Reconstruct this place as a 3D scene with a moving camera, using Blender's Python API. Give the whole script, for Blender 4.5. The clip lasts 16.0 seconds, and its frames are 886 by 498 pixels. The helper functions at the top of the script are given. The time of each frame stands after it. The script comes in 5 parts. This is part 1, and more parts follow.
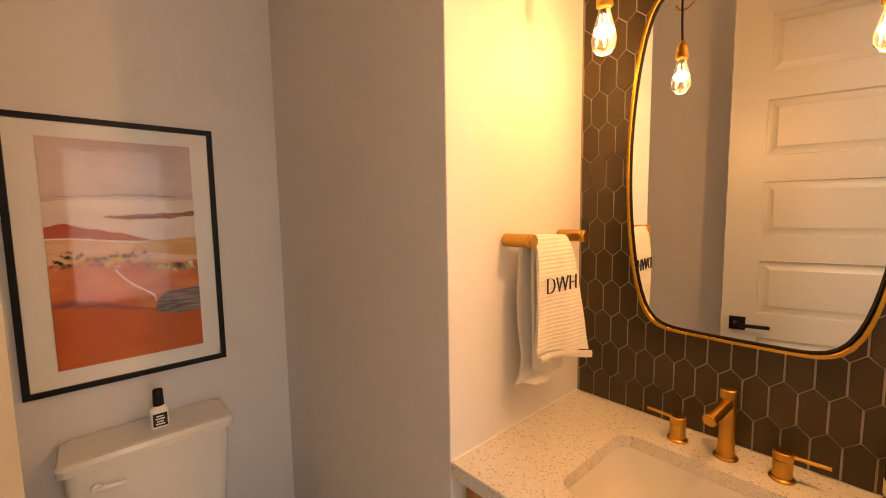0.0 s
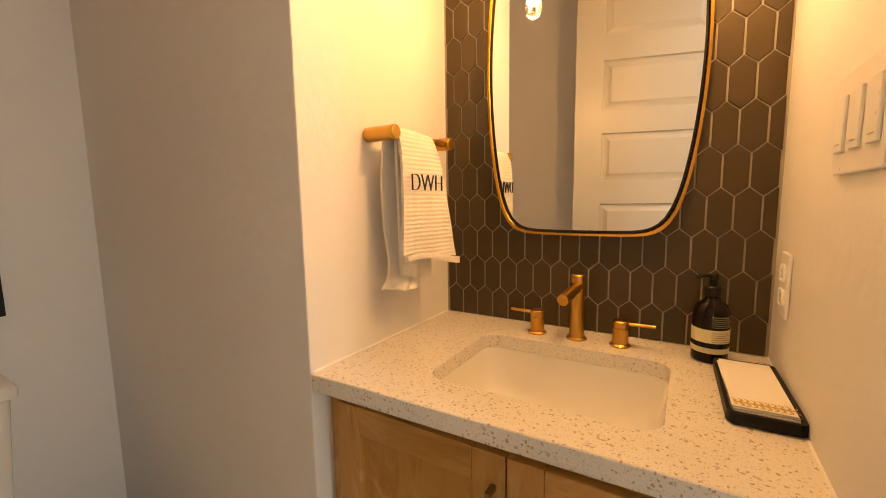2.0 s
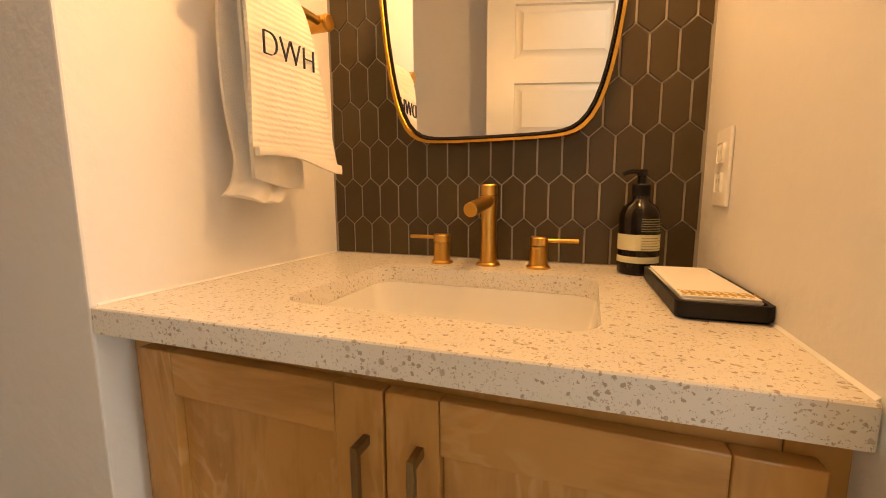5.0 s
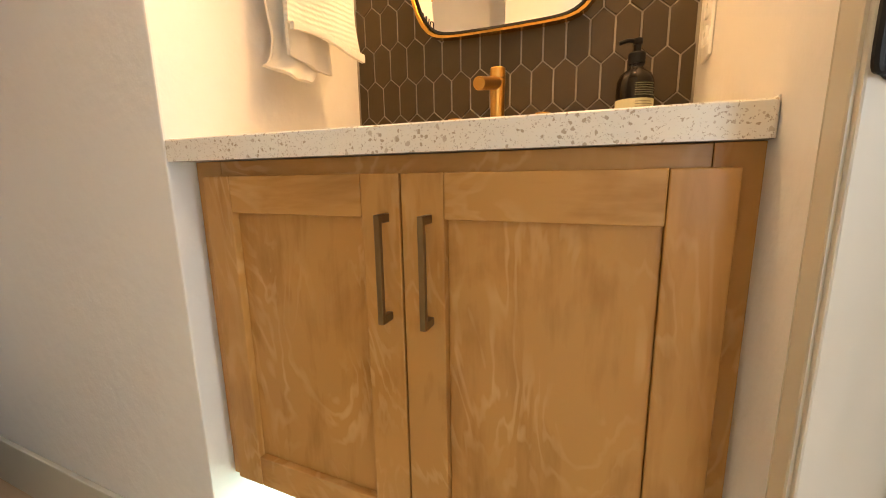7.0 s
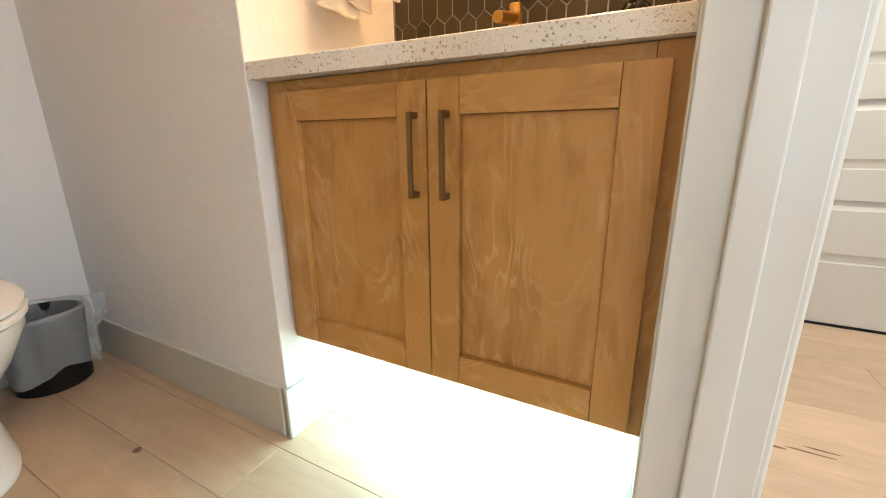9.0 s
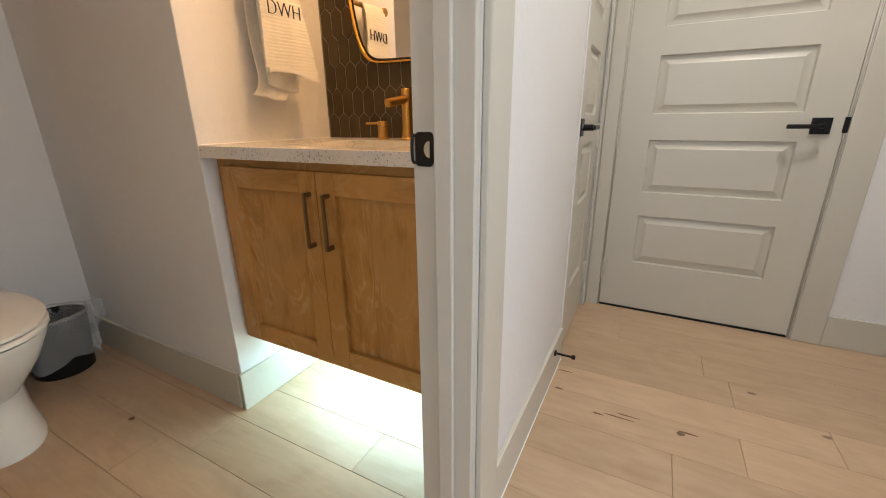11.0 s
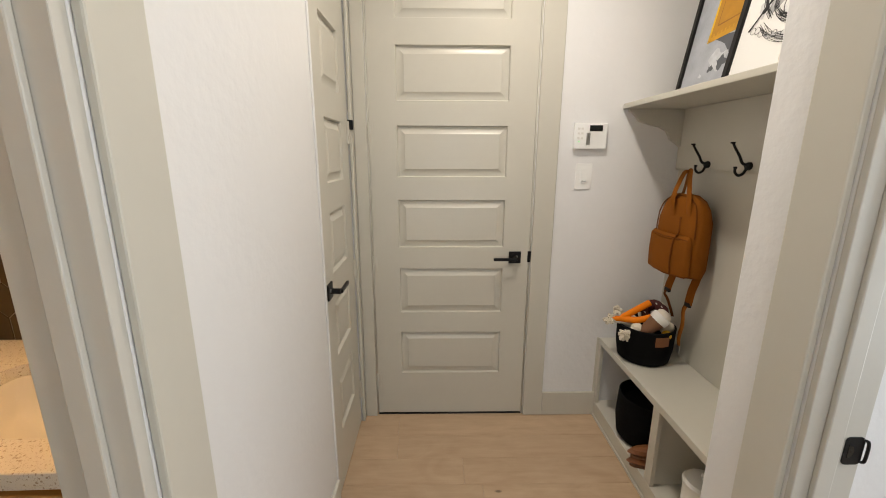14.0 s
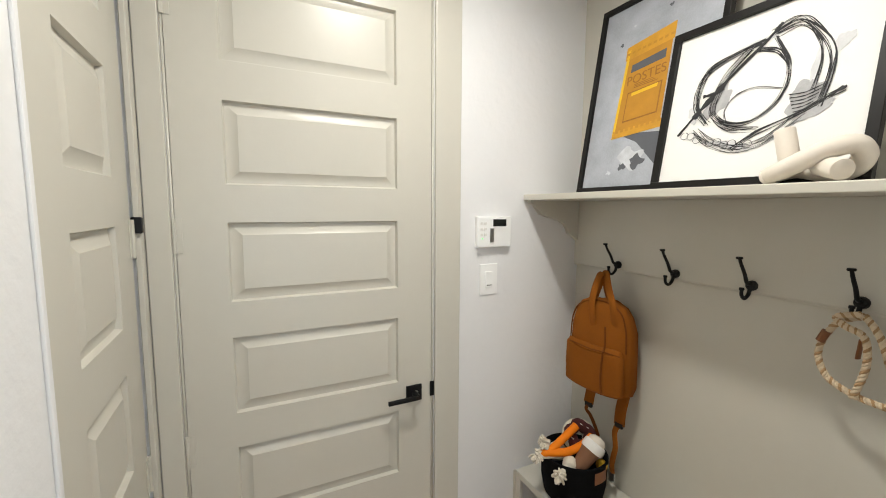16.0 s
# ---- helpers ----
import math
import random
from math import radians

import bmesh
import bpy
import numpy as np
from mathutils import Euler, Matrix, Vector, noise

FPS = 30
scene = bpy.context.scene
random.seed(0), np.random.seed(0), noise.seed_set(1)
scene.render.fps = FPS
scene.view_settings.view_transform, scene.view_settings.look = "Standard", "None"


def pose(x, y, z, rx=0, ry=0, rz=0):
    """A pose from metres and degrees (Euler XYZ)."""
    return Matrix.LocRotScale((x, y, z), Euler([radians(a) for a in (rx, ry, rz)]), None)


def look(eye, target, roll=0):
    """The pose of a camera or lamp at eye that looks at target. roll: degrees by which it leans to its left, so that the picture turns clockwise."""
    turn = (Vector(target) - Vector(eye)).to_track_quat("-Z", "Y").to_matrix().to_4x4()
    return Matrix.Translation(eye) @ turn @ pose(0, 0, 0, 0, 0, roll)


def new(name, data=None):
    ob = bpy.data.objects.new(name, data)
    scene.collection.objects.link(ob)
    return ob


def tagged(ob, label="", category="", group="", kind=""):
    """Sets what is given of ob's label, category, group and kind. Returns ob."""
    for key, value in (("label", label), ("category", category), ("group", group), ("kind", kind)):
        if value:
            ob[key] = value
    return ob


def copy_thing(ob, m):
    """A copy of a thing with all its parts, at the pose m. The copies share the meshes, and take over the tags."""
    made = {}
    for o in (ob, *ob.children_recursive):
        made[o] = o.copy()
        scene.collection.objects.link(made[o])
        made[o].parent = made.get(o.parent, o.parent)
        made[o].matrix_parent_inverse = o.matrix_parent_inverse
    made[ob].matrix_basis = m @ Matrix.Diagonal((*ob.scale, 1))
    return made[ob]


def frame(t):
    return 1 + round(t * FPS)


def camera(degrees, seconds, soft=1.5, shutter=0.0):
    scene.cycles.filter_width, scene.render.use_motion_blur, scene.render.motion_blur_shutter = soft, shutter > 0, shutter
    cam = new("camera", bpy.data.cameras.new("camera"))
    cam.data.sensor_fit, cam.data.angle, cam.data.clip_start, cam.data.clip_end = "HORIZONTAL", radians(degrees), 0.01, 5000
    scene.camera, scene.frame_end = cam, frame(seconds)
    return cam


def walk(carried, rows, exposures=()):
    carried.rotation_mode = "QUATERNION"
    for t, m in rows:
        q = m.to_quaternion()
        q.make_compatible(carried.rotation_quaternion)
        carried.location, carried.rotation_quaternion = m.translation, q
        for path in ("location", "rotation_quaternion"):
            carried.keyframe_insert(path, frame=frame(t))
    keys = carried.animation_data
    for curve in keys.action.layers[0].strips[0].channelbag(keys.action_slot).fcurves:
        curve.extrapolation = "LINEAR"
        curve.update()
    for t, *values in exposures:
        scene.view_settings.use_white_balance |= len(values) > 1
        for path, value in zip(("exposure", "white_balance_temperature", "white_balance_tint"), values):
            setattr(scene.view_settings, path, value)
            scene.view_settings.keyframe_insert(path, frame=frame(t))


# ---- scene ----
cam = camera(95.6, 16.0, soft=1.0)
PATH = [
    (0, (0.029, 0.033, 1.577), (1.348, 1.525, 1.39), -0.9),
    (0.5, (0.031, 0.049, 1.512), (1.503, 1.39, 1.328), -0.9),
    (1, (0.039, 0.043, 1.447), (1.614, 1.26, 1.251), -1.0),
    (1.5, (0.067, 0.031, 1.381), (1.705, 1.16, 1.175), -0.9),
    (2, (0.093, 0.036, 1.335), (1.785, 1.076, 1.101), -0.9),
    (2.5, (0.182, 0.038, 1.301), (1.925, 0.984, 1.039), -0.9),
    (3, (0.285, 0.072, 1.292), (2.076, 0.917, 1.016), -0.7),
    (3.2, (0.313, 0.073, 1.291), (2.111, 0.899, 1.004), -0.7),
    (5.3, (0.309, 0.073, 1.092), (2.176, 0.736, 0.816), -0.4),
    (5.5, (0.3, 0.064, 1.074), (2.158, 0.739, 0.772), -0.8),
    (6, (0.265, 0.041, 1.0), (2.116, 0.736, 0.694), -0.8),
    (6.5, (0.224, 0.022, 0.948), (2.059, 0.75, 0.628), -0.7),
    (7, (0.19, 0.001, 0.905), (1.99, 0.789, 0.533), -1.0),
    (7.5, (0.147, -0.019, 0.867), (1.925, 0.811, 0.474), -0.8),
    (8, (0.105, -0.043, 0.836), (1.86, 0.814, 0.408), -0.6),
    (8.5, (0.05, -0.063, 0.801), (1.789, 0.82, 0.349), -0.4),
    (8.7, (0.034, -0.078, 0.801), (1.75, 0.828, 0.307), -0.7),
    (10.8, (-0.116, -0.491, 0.965), (1.56, 0.417, 0.36), -0.7),
    (11, (-0.13, -0.539, 1.036), (1.555, 0.347, 0.425), -0.6),
    (11.5, (-0.201, -0.625, 1.202), (1.532, 0.152, 0.573), -0.6),
    (12, (-0.248, -0.658, 1.307), (1.554, -0.085, 0.656), -0.2),
    (12.5, (-0.283, -0.684, 1.376), (1.569, -0.286, 0.735), -0.2),
    (13, (-0.278, -0.691, 1.435), (1.613, -0.455, 0.826), -0.1),
    (13.5, (-0.154, -0.692, 1.477), (1.769, -0.594, 0.936), 0.1),
    (14, (0.016, -0.696, 1.556), (1.963, -0.73, 1.099), 0.2),
    (14.5, (0.182, -0.676, 1.612), (2.135, -0.846, 1.219), 0.1),
    (15, (0.387, -0.615, 1.667), (2.327, -0.971, 1.339), 0.1),
    (15.5, (0.596, -0.587, 1.681), (2.491, -1.168, 1.415), 0.2),
    (16, (0.719, -0.548, 1.754), (2.508, -1.419, 1.551), 0.3),
]
EXPOSURES = [(0, -0.40, 9500, 27), (2.5, -0.20, 8700, 16), (5.5, 0.15, 8300, 16), (7, 0.62, 7200, 10), (8.5, 0.74, 6500, 10), (11, -0.28, 6750, 12), (12.5, -0.34, 6900, 14), (14, -0.47, 7050, 11), (15, -0.44, 6750, 9), (16, -0.26, 6450, 7)]
walk(cam, [(t, look(eye, target, roll)) for t, eye, target, roll in PATH], EXPOSURES)

# ---- world and lamps ----
world = bpy.data.worlds.new("world")
scene.world = world
world.use_nodes = True
sky = world.node_tree.nodes.new("ShaderNodeTexSky")
sky.sky_type, sky.sun_disc, sky.sun_elevation, sky.sun_rotation = "NISHITA", False, radians(40), radians(180)
world.node_tree.links.new(sky.outputs[0], world.node_tree.nodes["Background"].inputs[0])
world.node_tree.nodes["Background"].inputs[1].default_value = 0.1


def lamp(name, kind, m, watts, colour, **more):
    data = bpy.data.lights.new(name, kind)
    data.energy, data.color = watts, colour
    for key, value in more.items():
        if key == "size":
            data.size = value
        elif key == "size_y":
            data.shape, data.size_y = "RECTANGLE", value
        elif key == "radius":
            data.shadow_soft_size = value
        elif key == "disk":
            data.shape, data.size = "DISK", value
        elif key == "spread":
            data.spread = radians(value)
    ob = new(name, data)
    ob.matrix_world = m
    return ob


WARM = (1.0, 0.59, 0.26)
BULBS = [(0.96, 0.51, 1.985), (0.96, 0.07, 1.985)]
CANS = [(1.42, -1.06), (0.2, -1.2)]
for spot, watts in zip(BULBS, (1.9, 17.0)):
    lamp("bulb_light", "POINT", Matrix.Translation(spot), watts, WARM, radius=0.018)
for (x, y), watts in zip(CANS, (22.5, 10.5)):
    lamp("downlight_lamp", "AREA", pose(x, y, 2.895), watts, (1.0, 0.95, 0.88), disk=0.13, spread=162)
lamp("led_strip_lamp", "AREA", pose(0.95, 0.29, 0.268), 8.4, (0.48, 0.88, 1.0), size=0.04, size_y=0.78)
# Fill lamp without a known source, added to light the far wall and door.
lamp("hall_fill", "AREA", pose(-2.17, -0.85, 1.45, 90, 0, -90), 17, (0.74, 0.87, 1.0), size=0.8, size_y=1.9)
# Fill lamp added at the unseen south window to brighten the toilet nook.
lamp("nook_fill", "AREA", pose(0.05, -3.04, 1.45, 90, 0, 0), 38, (0.78, 0.89, 1.0), size=1.55, size_y=1.85)

# ---- materials ----


def material(name, colour, rough=0.5, metal=0.0, vary=0.06, scale=4.0, bump=0.0, bump_scale=120.0, spec=0.5, per_object=0.0):
    m = bpy.data.materials.new(name)
    m.use_nodes = True
    n, l = m.node_tree.nodes, m.node_tree.links
    b = n["Principled BSDF"]
    b.inputs["Roughness"].default_value, b.inputs["Metallic"].default_value = rough, metal
    b.inputs["Specular IOR Level"].default_value = spec
    co = n.new("ShaderNodeTexCoord")
    big, fine = n.new("ShaderNodeTexNoise"), n.new("ShaderNodeTexNoise")
    big.inputs["Scale"].default_value, fine.inputs["Scale"].default_value = scale, scale * 14
    big.inputs["Detail"].default_value = 5
    mixed = n.new("ShaderNodeMath")
    mixed.operation, mixed.inputs[1].default_value = "MULTIPLY_ADD", 0.35
    l.new(co.outputs["Object"], big.inputs["Vector"]), l.new(co.outputs["Object"], fine.inputs["Vector"])
    l.new(fine.outputs["Fac"], mixed.inputs[0]), l.new(big.outputs["Fac"], mixed.inputs[2])
    ramp = n.new("ShaderNodeMapRange")
    ramp.inputs["From Min"].default_value, ramp.inputs["From Max"].default_value = 0.35, 1.0
    ramp.inputs["To Min"].default_value, ramp.inputs["To Max"].default_value = 1 - vary, 1 + vary
    l.new(mixed.outputs[0], ramp.inputs["Value"])
    last = ramp.outputs[0]
    if per_object:
        info, add = n.new("ShaderNodeObjectInfo"), n.new("ShaderNodeMath")
        add.operation, add.inputs[1].default_value = "MULTIPLY_ADD", per_object
        l.new(info.outputs["Random"], add.inputs[0]), l.new(last, add.inputs[2])
        last = add.outputs[0]
    tint = n.new("ShaderNodeVectorMath")
    tint.operation, tint.inputs[0].default_value = "SCALE", colour
    l.new(last, tint.inputs["Scale"])
    l.new(tint.outputs[0], b.inputs["Base Color"])
    rr = n.new("ShaderNodeMapRange")
    rr.inputs["To Min"].default_value, rr.inputs["To Max"].default_value = max(0.02, rough - 0.06), rough + 0.06
    l.new(fine.outputs["Fac"], rr.inputs["Value"]), l.new(rr.outputs[0], b.inputs["Roughness"])
    if bump:
        tex, bm_ = n.new("ShaderNodeTexNoise"), n.new("ShaderNodeBump")
        tex.inputs["Scale"].default_value, tex.inputs["Detail"].default_value = bump_scale, 4
        bm_.inputs["Strength"].default_value, bm_.inputs["Distance"].default_value = bump, 0.003
        l.new(co.outputs["Object"], tex.inputs["Vector"]), l.new(tex.outputs["Fac"], bm_.inputs["Height"])
        l.new(bm_.outputs[0], b.inputs["Normal"])
    return m


def wood(name, light, dark, rough=0.4, grain=14.0, axis=2, figure=0.5, per_object=0.0, knots=False, wavy=0.0):
    """Grain that runs along the given axis."""
    m = bpy.data.materials.new(name)
    m.use_nodes = True
    n, l = m.node_tree.nodes, m.node_tree.links
    b = n["Principled BSDF"]
    co, info = n.new("ShaderNodeTexCoord"), n.new("ShaderNodeObjectInfo")
    shift, place = n.new("ShaderNodeVectorMath"), n.new("ShaderNodeMapping")
    shift.operation = "MULTIPLY_ADD"
    shift.inputs[1].default_value = (7.3, 5.1, 9.7)
    l.new(info.outputs["Random"], shift.inputs[0]), l.new(co.outputs["Object"], shift.inputs[2])
    l.new(shift.outputs[0], place.inputs["Vector"])
    place.inputs["Scale"].default_value = [1.0 if i != axis else 0.12 for i in range(3)]
    wide = n.new("ShaderNodeMapping")
    wide.inputs["Scale"].default_value = [1.0 if i != axis else 0.48 for i in range(3)]
    l.new(shift.outputs[0], wide.inputs["Vector"])
    lines, cloud, fleck = n.new("ShaderNodeTexNoise"), n.new("ShaderNodeTexNoise"), n.new("ShaderNodeTexNoise")
    for tex, sc, det, dist in ((lines, grain * 4, 6, 0.4), (cloud, grain * 0.7, 4, 2.6), (fleck, grain * 16, 3, 0)):
        tex.inputs["Scale"].default_value, tex.inputs["Detail"].default_value, tex.inputs["Distortion"].default_value = sc, det, dist
        l.new((place if tex is not cloud else wide).outputs[0], tex.inputs["Vector"])
    mix1, mix2 = n.new("ShaderNodeMath"), n.new("ShaderNodeMath")
    mix1.operation = mix2.operation = "MULTIPLY_ADD"
    mix1.inputs[1].default_value, mix2.inputs[1].default_value = figure, 0.18
    l.new(cloud.outputs["Fac"], mix1.inputs[0]), l.new(fleck.outputs["Fac"], mix2.inputs[0])
    half = n.new("ShaderNodeMath")
    half.operation, half.inputs[1].default_value = "MULTIPLY", 0.5
    l.new(lines.outputs["Fac"], half.inputs[0]), l.new(half.outputs[0], mix1.inputs[2]), l.new(mix1.outputs[0], mix2.inputs[2])
    ramp = n.new("ShaderNodeValToRGB")
    ramp.color_ramp.elements[0].position, ramp.color_ramp.elements[1].position = 0.36, 0.76
    ramp.color_ramp.elements[0].color, ramp.color_ramp.elements[1].color = (*dark, 1), (*light, 1)
    l.new(mix2.outputs[0], ramp.inputs[0])
    tone = n.new("ShaderNodeMapRange")
    tone.inputs["To Min"].default_value, tone.inputs["To Max"].default_value = 1 - per_object, 1 + per_object
    l.new(info.outputs["Random"], tone.inputs["Value"])
    tint = n.new("ShaderNodeVectorMath")
    tint.operation = "SCALE"
    l.new(ramp.outputs[0], tint.inputs[0]), l.new(tone.outputs[0], tint.inputs["Scale"])
    last = tint.outputs[0]
    if knots:
        vor, kn = n.new("ShaderNodeTexVoronoi"), n.new("ShaderNodeMapRange")
        vor.inputs["Scale"].default_value = 2.6
        flat = n.new("ShaderNodeMapping")
        flat.inputs["Scale"].default_value = (1.6, 0.8, 1)
        l.new(shift.outputs[0], flat.inputs["Vector"]), l.new(flat.outputs[0], vor.inputs["Vector"])
        kn.inputs["From Min"].default_value, kn.inputs["From Max"].default_value = 0.02, 0.045
        kn.inputs["To Min"].default_value, kn.inputs["To Max"].default_value = 0.35, 1.0
        l.new(vor.outputs["Distance"], kn.inputs["Value"])
        dark_ = n.new("ShaderNodeVectorMath")
        dark_.operation = "SCALE"
        l.new(last, dark_.inputs[0]), l.new(kn.outputs[0], dark_.inputs["Scale"])
        last = dark_.outputs[0]
    if wavy:
        # pale wavy veins and short dark flecks of plain-sawn veneer
        flow, patch = n.new("ShaderNodeTexNoise"), n.new("ShaderNodeTexNoise")
        flow.inputs["Scale"].default_value, flow.inputs["Detail"].default_value, flow.inputs["Distortion"].default_value = 3.8, 4.0, 2.2
        patch.inputs["Scale"].default_value, patch.inputs["Detail"].default_value = 6.5, 3.0
        l.new(wide.outputs[0], flow.inputs["Vector"]), l.new(shift.outputs[0], patch.inputs["Vector"])
        turns, wave, vein, gate, both = (n.new("ShaderNodeMath"), n.new("ShaderNodeMath"), n.new("ShaderNodeMapRange"), n.new("ShaderNodeMapRange"), n.new("ShaderNodeMath"))
        turns.operation, turns.inputs[1].default_value = "MULTIPLY", 70.0
        wave.operation, both.operation = "SINE", "MULTIPLY"
        vein.inputs["From Min"].default_value, vein.inputs["From Max"].default_value = 0.2, 1.0
        gate.inputs["From Min"].default_value, gate.inputs["From Max"].default_value = 0.44, 0.72
        gate.inputs["To Max"].default_value = wavy
        l.new(flow.outputs["Fac"], turns.inputs[0]), l.new(turns.outputs[0], wave.inputs[0]), l.new(wave.outputs[0], vein.inputs["Value"])
        l.new(patch.outputs["Fac"], gate.inputs["Value"]), l.new(vein.outputs[0], both.inputs[0]), l.new(gate.outputs[0], both.inputs[1])
        pale = n.new("ShaderNodeMix")
        pale.data_type = "RGBA"
        pale.inputs[7].default_value = (0.68, 0.43, 0.19, 1)
        l.new(both.outputs[0], pale.inputs[0]), l.new(last, pale.inputs[6])
        last = pale.outputs[2]
    l.new(last, b.inputs["Base Color"])
    b.inputs["Roughness"].default_value = rough
    bump = n.new("ShaderNodeBump")
    bump.inputs["Strength"].default_value, bump.inputs["Distance"].default_value = 0.12, 0.001
    l.new(lines.outputs["Fac"], bump.inputs["Height"]), l.new(bump.outputs[0], b.inputs["Normal"])
    return m


def speckled(name, base, chips, rough=0.22):
    """Engineered stone with small grey and brown chips."""
    m = bpy.data.materials.new(name)
    m.use_nodes = True
    n, l = m.node_tree.nodes, m.node_tree.links
    b = n["Principled BSDF"]
    co = n.new("ShaderNodeTexCoord")
    last = None
    for scale, cut, soft, colour, seed in ((105, 0.36, 0.04, chips[1], 5.0), (150, 0.36, 0.03, chips[0], 0.0), (260, 0.34, 0.03, chips[1], 3.0), (430, 0.34, 0.05, chips[2], 8.0)):
        mp, vor, ran = n.new("ShaderNodeMapping"), n.new("ShaderNodeTexVoronoi"), n.new("ShaderNodeMapRange")
        mp.inputs["Location"].default_value = (seed, seed * 2, seed)
        warp = n.new("ShaderNodeTexNoise")
        warp.inputs["Scale"].default_value = scale * 1.3
        add = n.new("ShaderNodeVectorMath")
        add.operation, add.inputs[1].default_value = "MULTIPLY_ADD", (0.007,) * 3
        l.new(co.outputs["Object"], mp.inputs["Vector"]), l.new(mp.outputs[0], warp.inputs["Vector"])
        l.new(warp.outputs["Color"], add.inputs[0]), l.new(mp.outputs[0], add.inputs[2])
        l.new(add.outputs[0], vor.inputs["Vector"])
        vor.inputs["Scale"].default_value = scale
        pick = n.new("ShaderNodeSeparateColor")
        l.new(vor.outputs["Color"], pick.inputs[0])
        few, both = n.new("ShaderNodeMath"), n.new("ShaderNodeMath")
        few.operation, few.inputs[1].default_value = "GREATER_THAN", 0.93 if scale < 120 else 0.80
        l.new(pick.outputs[0], few.inputs[0])
        ran.inputs["From Min"].default_value, ran.inputs["From Max"].default_value = cut + soft, cut - soft
        l.new(vor.outputs["Distance"], ran.inputs["Value"])
        both.operation = "MULTIPLY"
        l.new(few.outputs[0], both.inputs[0]), l.new(ran.outputs[0], both.inputs[1])
        mix = n.new("ShaderNodeMix")
        mix.data_type = "RGBA"
        if last is None:
            mix.inputs[6].default_value = (*base, 1)
        else:
            l.new(last, mix.inputs[6])
        mix.inputs[7].default_value = (*colour, 1)
        l.new(both.outputs[0], mix.inputs[0])
        last = mix.outputs[2]
    l.new(last, b.inputs["Base Color"])
    b.inputs["Roughness"].default_value = rough
    return m


def glassy(name, colour, rough=0.02, ior=1.45):
    m = material(name, colour, rough, vary=0.0)
    b = m.node_tree.nodes["Principled BSDF"]
    b.inputs["Transmission Weight"].default_value, b.inputs["IOR"].default_value = 1.0, ior
    return m


def glowing(name, colour, strength):
    m = material(name, colour)
    b = m.node_tree.nodes["Principled BSDF"]
    b.inputs["Emission Color"].default_value, b.inputs["Emission Strength"].default_value = (*colour, 1), strength
    return m


PAINT = material("wall_paint", (0.77, 0.768, 0.772), 0.55, vary=0.025, scale=1.5, bump=0.65, bump_scale=32)
TRIM = material("greige_trim_paint", (0.57, 0.547, 0.482), 0.33, vary=0.03, scale=2, bump=0.05, bump_scale=90)
JAMB = material("pale_trim_paint", (0.57, 0.55, 0.50), 0.33, vary=0.03, scale=2, bump=0.05, bump_scale=90)
CEIL = material("ceiling_paint", (0.78, 0.77, 0.75), 0.7, vary=0.02, bump=0.3, bump_scale=50)
PLASTIC = material("white_plastic", (0.88, 0.88, 0.87), 0.3, vary=0.02)
BLACK = material("matte_black_metal", (0.012, 0.012, 0.013), 0.38, 0.6, vary=0.1)
DARK = material("black_frame_wood", (0.010, 0.009, 0.0085), 0.45, vary=0.15, spec=0.22)
BRASS = material("brushed_brass", (0.58, 0.33, 0.09), 0.30, 1.0, vary=0.03, scale=2)
GOLD = material("gold_mirror_frame", (0.68, 0.38, 0.09), 0.24, 1.0, vary=0.05, scale=20)
PULL = material("aged_bronze_pull", (0.24, 0.16, 0.08), 0.35, 0.9, vary=0.1, scale=30)
STEEL = material("satin_steel", (0.55, 0.55, 0.54), 0.3, 1.0, vary=0.04)
TILE = material("dark_taupe_tile", (0.052, 0.035, 0.014), 0.36, vary=0.14, scale=9, bump=0.12, bump_scale=30, per_object=0.25, spec=0.35)
GROUT = material("grey_grout", (0.36, 0.33, 0.285), 0.85, vary=0.08, scale=30)
CERAMIC = material("white_ceramic", (0.80, 0.79, 0.76), 0.08, vary=0.01)
QUARTZ = speckled("speckled_quartz", (0.77, 0.745, 0.70), ((0.44, 0.38, 0.31), (0.54, 0.48, 0.42), (0.38, 0.32, 0.27)))
MAPLE = wood("stained_maple", (0.50, 0.262, 0.080), (0.29, 0.128, 0.030), 0.27, 8, 2, 0.85, wavy=0.6)
MAPLE_RAIL = wood("stained_maple_rail", (0.50, 0.262, 0.080), (0.29, 0.128, 0.030), 0.27, 8, 1, 0.85, wavy=0.6)
OAK = wood("pale_oak_plank", (0.55, 0.395, 0.265), (0.43, 0.298, 0.188), 0.42, 7, 1, 0.55, per_object=0.09, knots=True)
SUB = material("subfloor", (0.12, 0.09, 0.06), 0.9)
MIRROR = material("mirror_glass", (0.90, 0.90, 0.89), 0.0, 1.0, vary=0.0)
MIRROR.node_tree.nodes["Principled BSDF"].inputs["Roughness"].default_value = 0.0
for link in list(MIRROR.node_tree.links):
    if link.to_socket.name == "Roughness":
        MIRROR.node_tree.links.remove(link)
TERRY = material("white_terry_cotton", (0.80, 0.78, 0.74), 0.95, vary=0.04, scale=30, bump=0.8, bump_scale=500)
RIBBED = material("white_ribbed_cotton", (0.80, 0.78, 0.74), 0.95, vary=0.04, scale=30)
n_, l_ = RIBBED.node_tree.nodes, RIBBED.node_tree.links
wave, ribs = n_.new("ShaderNodeTexWave"), n_.new("ShaderNodeBump")
wave.bands_direction = "Z"
wave.inputs["Scale"].default_value, wave.inputs["Distortion"].default_value, wave.inputs["Detail Scale"].default_value = 30, 1.6, 3
